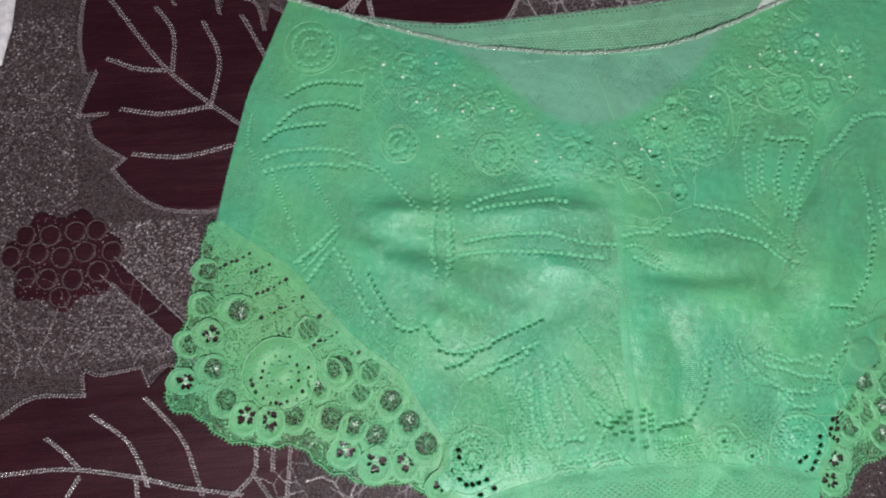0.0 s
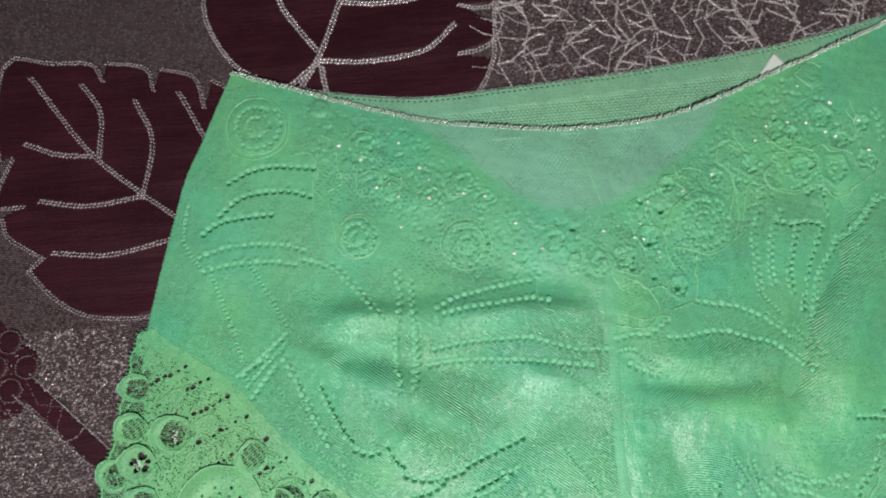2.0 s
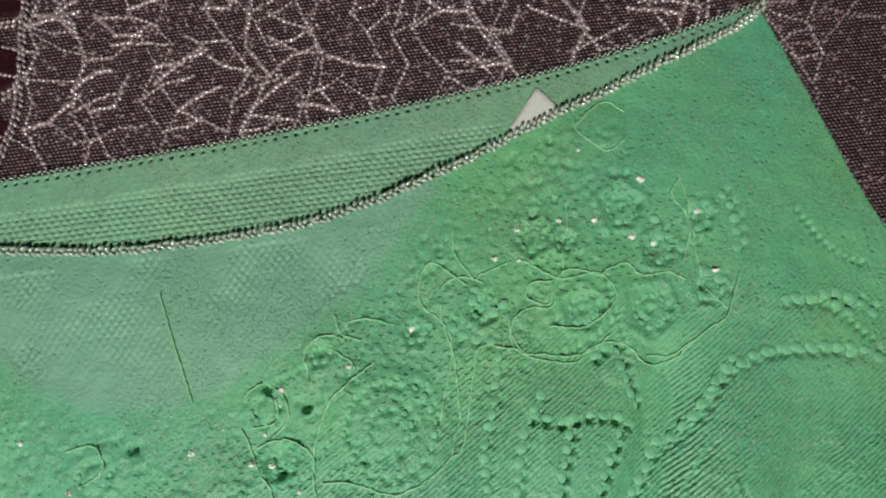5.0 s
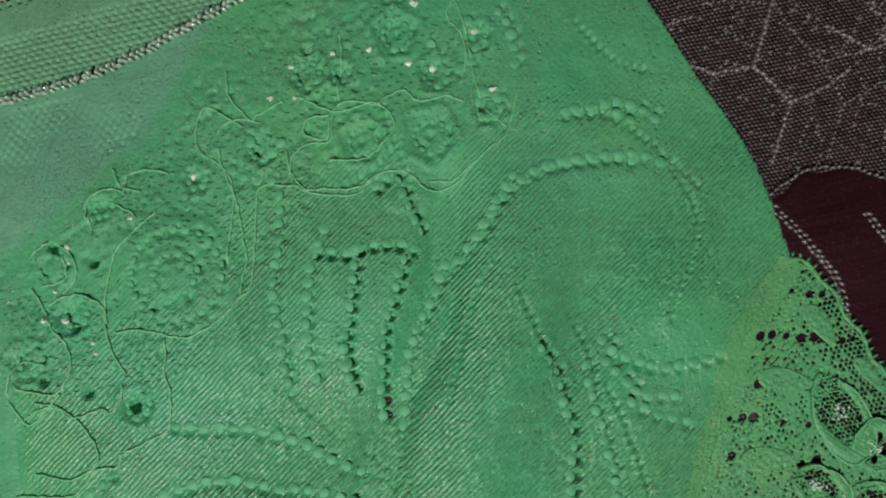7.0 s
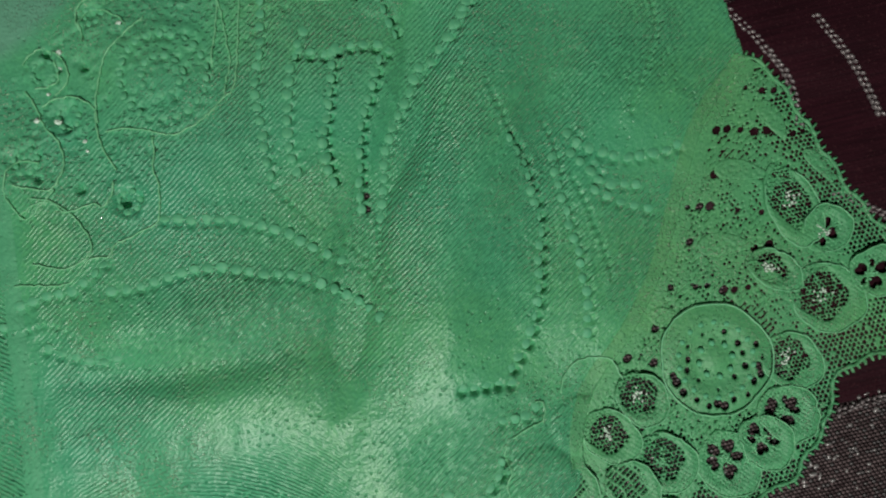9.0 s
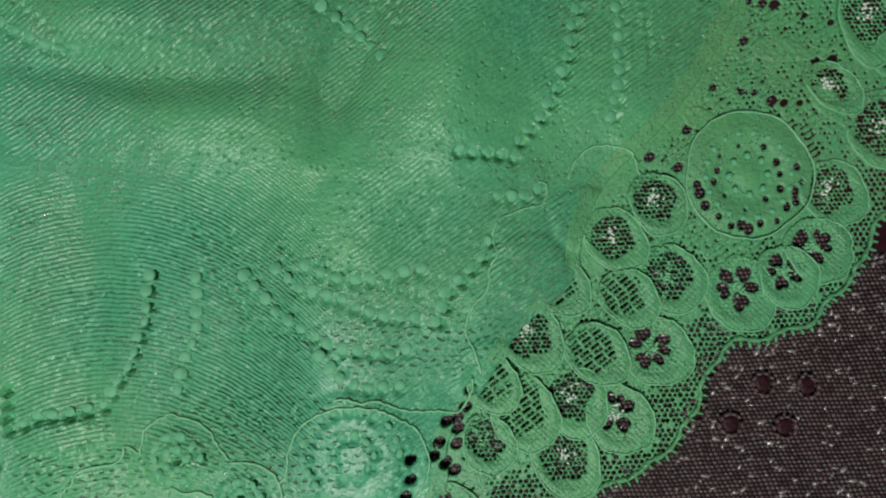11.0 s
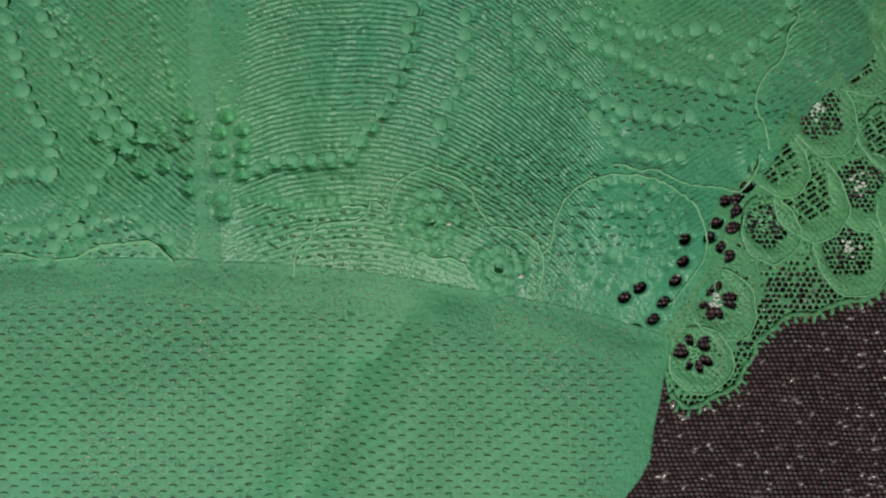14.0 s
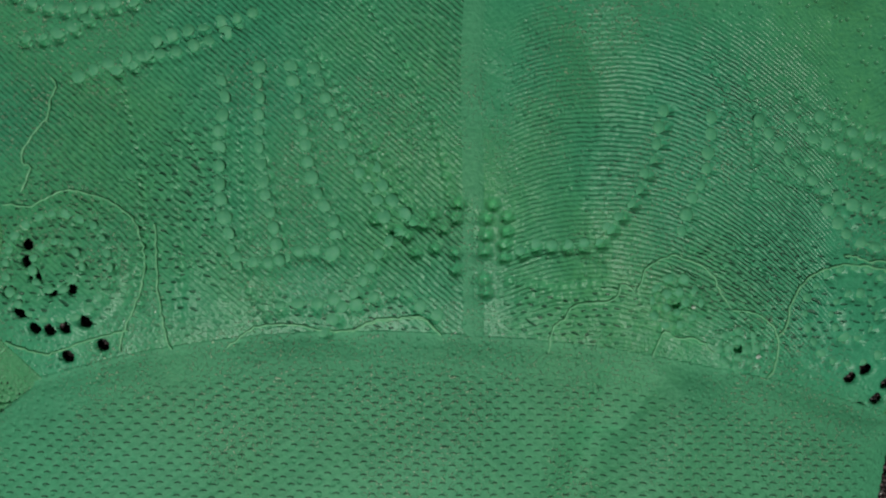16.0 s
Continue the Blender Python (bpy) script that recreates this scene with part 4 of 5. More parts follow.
cord([(-63.7, -84.7), (-59, -78), (-50.7, -77.9), (-46.2, -84.6), (-50.2, -93.4), (-58.5, -94.5), (-64.1, -88.8)])
cord([(-108.2, -77.8), (-103.6, -70.1), (-95.4, -69.9), (-89.9, -78.8), (-94.6, -86.5), (-102.7, -86.6), (-108.3, -78.8)])
cord([(9.5, -110.1), (15.9, -108.8), (21.5, -113.5), (24.4, -121.9), (17.8, -125.1), (10, -122.3)])
cord([(-25.5, -102.2), (-25.8, -114.3), (-20.1, -117.9)])
cord([(69.8, -57.2), (62.2, -51), (58.8, -59.3), (64.8, -68.5), (59.8, -86.9)])
cord([(83.3, -53.3), (91.1, -58.4), (99.7, -58.3), (103, -64), (95.6, -69.7), (87.2, -68.8)])
cord([(122, -38), (123, -46), (123, -62), (127, -70)])
cord([(-114, -39), (-117, -55), (-111, -63), (-108, -77), (-95, -86)])
cord([(0, -50), (3, -62), (6, -75)])
cord([(-153, -30), (-151, -37), (-140, -41), (-128, -35), (-125, -21)])
cord([(89.1, -58.7), (84.3, -58.7), (83, -61.7), (87.5, -63.9), (89.2, -59.4)])
cord([(78.2, -69.3), (79.6, -65.8), (83.8, -64.1), (88.3, -64.4), (90.2, -58.3), (94.4, -56.7), (99.9, -58.6), (102, -57.7), (106.7, -56.8), (109.3, -60), (115.7, -60.1), (119.1, -62.2)])
cord([(78.2, -69.3), (80.5, -73.8), (85.4, -74.8), (90.3, -75.9), (95.6, -75.2), (100.1, -72.3)])
cord([(107.9, -77.9), (112.9, -78.8), (116.4, -77.2), (123, -73.5), (126.6, -71.7), (128.8, -67.7), (131.3, -62.4)])
cord([(68.5, -44.2), (68, -49.4), (69.9, -53.1), (71.9, -56.2), (73.4, -55.2), (79.6, -53.3)])
cord([(63.8, -57.6), (66.1, -55.6), (70.1, -55.4), (73.6, -57.2)])
cord([(39.3, -60), (40.4, -64.2), (44.5, -66.4)])
cord([(31.9, -71.4), (32, -67.5), (34.4, -64.8), (38.4, -64.4), (41.3, -66.3)])
cord([(121.6, -39.1), (119.6, -42.6), (121.8, -47.1), (121.9, -52.4), (119.3, -58.3)])
cord([(95.2, -41), (94.7, -46.2), (93, -51.1), (92, -56.1)])
# Faint lines of needle pits.
pit_row([(79.2, -137), (84.6, -141.5), (89.7, -147.1)])
pit_row([(81.3, -133.6), (86.3, -139.9), (91.2, -146.2)])
pit_row([(3.6, -137.2), (10.2, -136.8), (14.8, -139.8), (20.3, -144.3)])
pit_row([(68.1, -117.5), (70.9, -122.1), (75, -126.9)])
pit_row([(89.8, -130.4), (89, -138), (90, -145.9)])
pit_row([(136.3, -131.2), (138.6, -141.6), (139.7, -151.6), (139.8, -156.4)])
pit_row([(121.6, -105.6), (123.5, -113.9), (126, -124.9)])
pit_row([(132, -115.9), (133.9, -121.6), (134.2, -130.7)])
pit_row([(44.1, -220.9), (49.9, -223.6), (52.8, -227.3)])
pit_row([(53.6, -220.6), (61.5, -227.1)])
pit_row([(9.4, -228.6), (17.9, -229.3), (25.3, -228.1)])
pit_row([(11.4, -232.3), (18.9, -231.6)])
pit_row([(-61.4, -209.4), (-60.7, -222.1), (-60.8, -228.8), (-60.9, -236.3)])
pit_row([(-55.1, -208), (-54, -220.9), (-53.1, -229.5), (-53, -238.1)])
pit_row([(-53.8, -202.5), (-49.4, -213.1), (-48.3, -222.8)])
pit_row([(-43.2, -198.7), (-42.5, -212.8), (-40.9, -222.5)])
pit_row([(-20.3, -203), (-14.5, -211.4), (-8.8, -216.6)])
pit_row([(-40.3, -233.2), (-36.9, -237.3)])
pit_row([(-128.4, -137.4), (-125.3, -150.5), (-118.5, -163.8)])
pit_row([(161, -87), (164, -100), (153, -119)])
pit_row([(149, -71), (158, -81), (166, -92)])
pit_row([(-163, -86), (-154, -114), (-150, -134)])
pit_row([(-147, -84), (-132, -113)])
pit_row([(-133, -121), (-150, -137)])
pit_row([(-22, -174), (-8, -196), (-2, -218)])
pit_row([(-30, -186), (-21, -200), (-11, -211)])
pit_row([(-67, -192), (-61, -213), (-60, -229)])
pit_row([(-171, -59), (-173, -74), (-166, -87)])
pit_row([(-23, -139), (-2, -157)])
pit_row([(-136, -139), (-130, -158), (-116, -171), (-100, -181)])
pit_row([(118, -98), (110, -109), (102, -126)])
pit_row([(54, -187), (56, -198), (56, -210)])
pit_row([(47, -185), (57, -204), (70, -209)])
pit_row([(64, -190), (76, -196), (91, -201)])
pit_row([(101.6, -59.6), (101.7, -64.9), (102.7, -69.2), (103.3, -75.6), (104.5, -84.9)])
pit_row([(100.7, -69.8), (96.2, -72.7), (89.2, -75.1)])
pit_row([(147.7, -50.3), (151.4, -56.4), (155.4, -61.3), (160, -63.6)])
pit_row([(57.2, -54.9), (62.9, -52.2), (66.1, -46.3)])
pit_row([(42.8, -62.1), (34.8, -69.4), (26.4, -72.7)])

# Eyelet rows of the plain mesh inset and pits of the dense lace ground.
ex, ey = np.meshgrid(-72 + 1.9 * np.arange(76), -42.0 - 1.25 * np.arange(25))
ex = ex + 0.95 * (np.arange(25)[:, None] % 2)
inset = (poly_distance(ex, ey, V_PANEL) < -2.5) & (ey < -41)
deep = np.clip(0.35 + 0.9 * soft_noise(ex, ey, 26, 17), 0.05, 1) * np.clip((ey + 78) / 24, 0.1, 1)
for x, y, d in zip(ex[inset], ey[inset], deep[inset]):
    stamp(x, y, 0.75, -0.7 * d, 3)


def upper_lace_spots(count, lo, hi):
    """Random spots in the floral lace round the mesh inset."""
    x, y = rs.uniform(-135, 150, count), rs.uniform(-105, -10, count)
    v = poly_distance(x, y, V_PANEL)
    keep = (poly_distance(x, y, PANEL) < -4) & (v > lo) & (v < hi)
    return zip(x[keep], y[keep])


# Raised flower heads of the lace beside the mesh inset: a padded rim, a hollow and a ring of stitches.
for cx, cy, r in ((95, -66, 6.4), (110.1, -68, 7.7), (124, -64.6, 4.9), (85.9, -48.2, 5.8), (107.6, -43.8, 6.7), (72.5, -62.5, 5.4), (56.8, -66.3, 4.1), (114.3, -54.6, 5.4), (124.8, -48.4, 4.6), (35.1, -68.2, 4.1), (24.3, -90.3, 5.4), (12.6, -97.9, 6.1), (34.1, -112.7, 5.1), (93.3, -49.9, 3.8)):
    for q in np.linspace(0, math.tau, int(r * 4), endpoint=False):
        far = r * (0.86 + 0.09 * math.sin(5 * q + cx))
        stamp(cx + far * math.cos(q), cy + far * math.sin(q), 1.1, 0.42, 2)
    stamp(cx, cy, r * 0.7, -0.35, 4)
    stamp(cx, cy, 1.2, -0.8, 4)
    bead_row(ring_of(cx, cy, r * 0.48, 7), 0.8, 2.1)
for x, y in upper_lace_spots(3600, 4.0, 40.0):
    stamp(x, y, rs.uniform(0.6, 1.2), rs.choice((-1, -1, 0.7)) * rs.uniform(0.2, 0.55), 3)
for x, y in upper_lace_spots(170, 6.0, 38.0):
    if (x > 22 and y < -40) or min(math.hypot(x - cx, y - cy) for cx, cy, _ in ROSETTES[:4]) < 17:
        continue
    r, a = rs.uniform(2.5, 6.5), rs.uniform(0, math.tau)
    stamp(x, y, r, rs.uniform(0.3, 0.6), 6)
    lobe = [(px + rs.normal(0, 0.5), py + rs.normal(0, 0.5)) for px, py in ring_of(x, y, r, 7, a, math.tau * rs.uniform(0.6, 0.95))]
    if rs.rand() < 0.4:
        cord(lobe)
    if rs.rand() < 0.3:
        bead_row(ring_of(x, y, r * 0.55, 5), 0.75, 2.2)

for cx, cy, rx, ry in ((20, -226, 9, 4), (-31, -229, 8, 3.5), (103, -81, 6, 3.2)):
    r = np.hypot((GX - cx) / rx, (GY - cy) / ry)
    RELIEF += 0.55 * np.clip(1 - r ** 6, 0, 1)


def panel_cut(x, y):
    d = poly_distance(x, y, PANEL)
    for k, (hx, hy) in enumerate(HOLES):
        a = 0.5 if hx > 0 else -0.6
        u, v = (x - hx) * math.cos(a) + (y - hy) * math.sin(a), -(x - hx) * math.sin(a) + (y - hy) * math.cos(a)
        d = np.maximum(d, 1.05 - np.hypot(u / 1.35, v / 1.0))
    return d


def rib_phase(x, y):
    left = (0.62 * x + 0.78 * y) / 0.95
    right = (-0.55 * x + 0.83 * y) / 0.95
    low = (y + 0.012 * (x - 28) ** 2) / 0.95
    s = np.where(x < 5, 1.0, 0.0)
    lower = np.where((y < -172) & (x < 75), 1.0, 0.0)
    return np.where(s > 0.5, left, np.where(lower > 0.5, low, right))


def rib_strength(x, y):
    n = 0.8 + 0.55 * soft_noise(x, y, 40, 11)
    v = np.clip(poly_distance(x, y, V_PANEL) / 25 - 0.2, 0, 1)
    lower = 1 / (1 + np.exp((y + 172) / 6))
    change = np.clip(abs(x - 5) / 5 - 0.3, 0, 1) * np.where(x > 5, abs(2 * lower - 1), 1) * np.where(y < -165, np.clip(abs(x - 75) / 8 - 0.2, 0, 1), 1)
    return np.clip(n, 0.1, 1.2) * v * np.clip((y + 246) / 20, 0, 1) * change * np.where(x < 60, np.clip((-y - 70) / 60, 0.3, 1), 1) * np.clip((-y - 60) / 25, 0, 1)


PRICKED = [(22, -233, 15, 10), (64, -228, 24, 13), (-53, -220, 10, 25), (-78, -228, 16, 20), (-22, -236, 20, 7), (88, -210, 26, 7), (-60, -90, 22, 14), (60, -70, 24, 16), (100, -50, 24, 14), (-90, -55, 28, 16),
           (35, -100, 20, 10), (12, -94, 16, 12)]
SOLID = [(20, -226, 9, 4), (-31, -229, 8, 3.5), (103, -81, 6, 3.2)]


def pricked(x, y):
    """Where the ground is pricked with slits: soft patches, less the solid ovals."""
    out = np.zeros(x.shape)
    for cx, cy, rx, ry in PRICKED:
        out = np.maximum(out, np.clip(2.2 - 2 * np.hypot((x - cx) / rx, (y - cy) / ry), 0, 1 if cy < -180 else 0.6))
    for cx, cy, rx, ry in SOLID:
        out = np.where(np.hypot((x - cx) / rx, (y - cy) / ry) < 1.1, 0, out)
    return out * np.clip((y + 243) / 3, 0, 1)


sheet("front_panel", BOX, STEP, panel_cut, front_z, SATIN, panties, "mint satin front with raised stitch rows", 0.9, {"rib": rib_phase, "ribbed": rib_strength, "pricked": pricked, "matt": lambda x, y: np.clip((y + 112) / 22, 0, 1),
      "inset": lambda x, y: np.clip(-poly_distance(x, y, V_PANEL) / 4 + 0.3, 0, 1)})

bead_v, bead_f = dome_shape(5, 12)
bead_mesh = mesh_object("bead_form", bead_v, bead_f, BEAD)
BEAD_DATA = bead_mesh.data
bpy.data.objects.remove(bead_mesh)
for kind, p, ang, size in LATER:
    z = front_z(p[:, 0], p[:, 1])
    wig = p + np.random.normal(0, 0.09, p.shape)
    if kind == "cord":
        mesh_object("outline_cord", *tube(wig, z + 0.22, 0.24, 5, 0.25), CORD, panties)
    else:
        row = mesh_object("stitching_thread", *tube(wig, z - 0.25, 0.35, 5, 0.2), BEAD, panties)
        for (x, y), h, a in zip(wig, z, ang):
            bead = new("bead", BEAD_DATA)
            bead.parent = row
            r = size * np.random.uniform(0.95, 1.2)
            bead.matrix_local = Matrix.LocRotScale((x * MM, y * MM, (h - 0.2) * MM), Euler((np.random.normal(0, 0.15), np.random.normal(0, 0.15), a)),
                                                   (r * 1.08, r * np.random.uniform(0.85, 1.05), np.random.uniform(0.4, 0.6)))

# Centre seam: a flat strip that follows the relief.
seam = spline([(7, -88), (5, -110), (2, -150), (0, -180), (1.3, -207), (2.6, -232), (3, -241)], 1.0)
sv, sf = [], []
for k, (x, y) in enumerate(seam):
    for off, up in ((-2.4, -0.15), (-1.9, 0.08), (0, 0.12), (1.9, 0.08), (2.4, -0.15)):
        sv.append((x + off, y, front_z(x + off, y) + up))
for k in range(len(seam) - 1):
    for j in range(4):
        sf.append((k * 5 + j, k * 5 + j + 1, k * 5 + 6 + j, k * 5 + 5 + j))
mesh_object("centre_seam", sv, sf, COTTON, panties, "flat stitched centre seam")

# Back panel: shows above the front's waist edge.
BACK = np.vstack([spline(WAIST_BACK, 3), [(165, -47), (120, -80), (-120, -80), (-168, -45)]])


def back_z(x, y):
    h = 1.3 + 0.25 * soft_noise(x, y, 28, 8)
    dots = np.sin(math.pi * (x + 0.95 * np.floor(y / 1.3)) / 1.9) ** 2 * np.sin(math.pi * (y / 1.3)) ** 2
    inner = np.clip((line_distance(x, y, WAIST_BACK) - 8.0) / 2.0, 0, 1) * np.clip((x + 75) / 30, 0, 1) * np.clip((85 - x) / 10, 0, 1)
    return h - 0.7 * inner * np.where(dots > 0.45, 1, 0) - 0.3 * inner


EYELETS = [(x, y - 1.2) for x, y in spline(WAIST_BACK, 2.5)[4:-4]]


def back_cut(x, y):
    """The back's outline with a row of small eyelets under its edge."""
    d = poly_distance(x, y, BACK)
    rim = abs(d + 1.5) < 2.0
    near = np.full(x.shape, 9.0)
    for hx, hy in EYELETS:
        near[rim] = np.minimum(near[rim], np.hypot((x[rim] - hx) * 0.8, y[rim] - hy))
    return np.maximum(d, 0.4 - near)


sheet("back_panel", (-152, -60, 152, 4), 0.3, back_cut, back_z, MESH, panties, "pale mint mesh back seen inside the waist", 0.6)


def picot_trim(name, line, z_of, gap, size, material, label, stagger):
    """A looped elastic edge: small shiny loops side by side."""
    p = spline(line, gap)
    ang = np.arctan2(*np.gradient(p, axis=0).T[::-1])
    side = np.stack([-np.sin(ang), np.cos(ang)], 1)
    n = len(p)
    sets = []
    p = p + np.random.normal(0, 0.16 * size, p.shape)
    for r in range(2):
        c = p + side * (0.55 * size if r else -0.45 * size) + np.stack([np.cos(ang), np.sin(ang)], 1) * gap * 0.5 * r
        sets.append(domes(c, z_of(c[:, 0], c[:, 1]) - 0.1, np.random.uniform(0.75, 1.0, n) * size, np.random.uniform(0.4, 0.55, n) * size,
                          np.random.uniform(0.7, 1.1, n) * size, ang + stagger * (1 if r else -1) + np.random.normal(0, 0.4, n)))
    ob = mesh_object(name, *joined(sets), material, panties, label)
    ob["kind"] = "stuff"


picot_trim("front_waist_trim", WAIST_FRONT, lambda x, y: front_z(x, y - 1.0) + 0.5, 1.5, 1.02, TRIM, "shiny twisted picot elastic on the front waist", 0.7)
picot_trim("back_waist_trim", [(x, y + 0.4) for x, y in WAIST_BACK], lambda x, y: 1.2 + 0 * x, 1.4, 0.5, TRIM, "fine picot elastic on the back waist", 0.3)

tag = sheet("care_label", (75, -32, 108, -8), 0.8, lambda x, y: poly_distance(x, y, [(93.0, -11.9), (99.4, -20.1), (96.4, -24.1), (83.6, -27.2), (82.6, -24.2)]),
            lambda x, y: 1.75 + 0.02 * (x - 80), LABEL, panties, "white satin care label sticking up from inside", 0.4)

# ---- gusset ----
OVERLAP = [(x, y + 1.8) for x, y in GUSSET_SEAM]
GUSSET = np.vstack([spline(OVERLAP, 2.5), spline([(-81, -253), (-89, -262), (-90, -285), (-80, -315)], 3), spline([(52, -318), (62, -300), (80.6, -277.0), (82.9, -268.8), (84.3, -262.4), (86, -253)], 3)])


def gusset_z(x, y):
    d = -poly_distance(x, y, GUSSET)
    h = 1.8 + 2.6 * (1 - np.exp(-np.clip(d, 0, None) / 9.0)) + 0.6 * soft_noise(x, y, 45, 21)
    h -= 3.0 * np.exp(-(line_distance(x, y, [(34, -248), (28, -258), (20, -278), (12, -300)]) / 5.0) ** 2)
    h += 1.6 * np.exp(-(line_distance(x, y, [(45, -252), (39, -266), (32, -286)]) / 6.5) ** 2)
    h += 1.6 * np.exp(-(line_distance(x, y, [(0, -262), (-30, -272), (-55, -290)]) / 9.0) ** 2)
    seam_far = line_distance(x, y, spline(GUSSET_SEAM, 3))
    h += 0.9 * np.exp(-(seam_far / 2.6) ** 2)
    yy = y + 0.06 * x + 0.9 * np.sin(x / 23.0)
    puff = 0.07 * np.sin(x * math.tau / 3.3) * np.sin(yy * math.tau / 2.3)
    own = h + puff * np.clip((seam_far - 4.5) / 3, 0, 1)
    base = front_z(x, y) + 0.12
    w = np.clip(line_distance(x, y, spline(OVERLAP, 3)) / 6.0, 0, 1)
    w = w * w * (3 - 2 * w)
    return np.where(y > -256, np.maximum(base + (own - base) * w, base), own)


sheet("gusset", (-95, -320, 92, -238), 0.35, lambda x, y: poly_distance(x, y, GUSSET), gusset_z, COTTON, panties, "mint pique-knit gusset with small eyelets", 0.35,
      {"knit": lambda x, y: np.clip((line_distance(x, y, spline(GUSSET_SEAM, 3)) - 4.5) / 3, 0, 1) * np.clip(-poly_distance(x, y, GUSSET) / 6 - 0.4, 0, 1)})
# ---- lace leg trims ----


def unit_noise(i, j):
    return np.mod(np.sin(i * 12.9898 + j * 78.233) * 43758.5453, 1.0)


def lace_ground(outline, hem, lining, motifs, parent, reach, slits):
    """Net ground of the lace: closed near the lining, open towards the hem, cleared under the motifs."""
    p = np.array(outline, float)
    lo, hi = p.min(0) - 1, p.max(0) + 1

    def cut(x, y):
        d = poly_distance(x, y, p)
        row = np.floor(y / 1.0)
        u = x / 1.15 + 0.5 * np.mod(row, 2)
        col = np.floor(u)
        fx = (u - col - 0.5 + 0.22 * (unit_noise(col, row + 5) - 0.5)) * 1.15
        fy = (y / 1.0 - row - 0.5 + 0.22 * (unit_noise(col + 9, row) - 0.5)) * 1.0
        deep = np.clip((line_distance(x, y, lining) - 2) / reach, 0, 1)
        net = np.clip((10.5 - line_distance(x, y, hem)) / 3, 0, 1) * np.where(deep > 0.5, 1, 0)
        keep = unit_noise(col, row) < np.where(deep < 0.08, 0.05, 0.42) + 0.5 * net
        r = np.where(keep, 0.24 + 0.06 * deep + 0.14 * net + 0.14 * (unit_noise(col + 3, row) - 0.5), -1)
        slit = 0.55 + 0.45 * deep
        d = np.maximum(d, r - np.hypot((0.9 * fx + 0.45 * fy) * slit, (-0.45 * fx + 0.9 * fy) / np.sqrt(slit)))
        g = (-0.5 * x + 0.86 * y) / 1.25 if lining[0][0] > 0 else (0.5 * x + 0.86 * y) / 1.25
        line = np.floor(g)
        along = x / 4.2 + 0.7 * unit_noise(line, line + 1)
        slot = np.minimum(0.17 - abs(g - line - 0.5) * 1.25, 1.5 - abs(along - np.floor(along) - 0.5) * 4.2)
        patchy = np.where((soft_noise(x, y, 15, 41) > -0.1) & (deep > 0.1) & (net < 0.1), 1, -1)
        d = np.maximum(d, np.minimum(slot, patchy))
        for hx, hy, hr in slits:
            u, v = 0.85 * (x - hx) + 0.5 * (y - hy), -0.5 * (x - hx) + 0.85 * (y - hy)
            d = np.maximum(d, hr - np.hypot(u * 0.75, v))
        for mx, my, mr in motifs:
            d = np.maximum(d, mr - np.hypot(x - mx, y - my))
        return d

    return sheet("net_ground", (*lo, *hi), 0.22, cut, lambda x, y: np.where(poly_distance(x, y, PANEL) < 0.6, np.maximum(0.8, front_z(x, y) + 0.15), 0.8 + 0.12 * soft_noise(x, y, 18, 31)), LACE, parent, "fine open net ground", 0.25)


def net_pores(x, y, pitch, size):
    """Signed depth into the uneven small openings of a knotted net; positive inside one."""
    row = np.floor(y / (0.88 * pitch))
    u = x / pitch + 0.5 * np.mod(row, 2)
    col = np.floor(u)
    fx = (u - col - 0.5 + 0.3 * (unit_noise(col, row + 2) - 0.5)) * pitch
    fy = (y / (0.88 * pitch) - row - 0.5 + 0.3 * (unit_noise(col + 4, row) - 0.5)) * pitch * 0.88
    return size * pitch * (0.75 + 0.5 * unit_noise(col + 1, row + 7)) - np.hypot(0.9 * fx + 0.35 * fy, fy - 0.2 * fx)


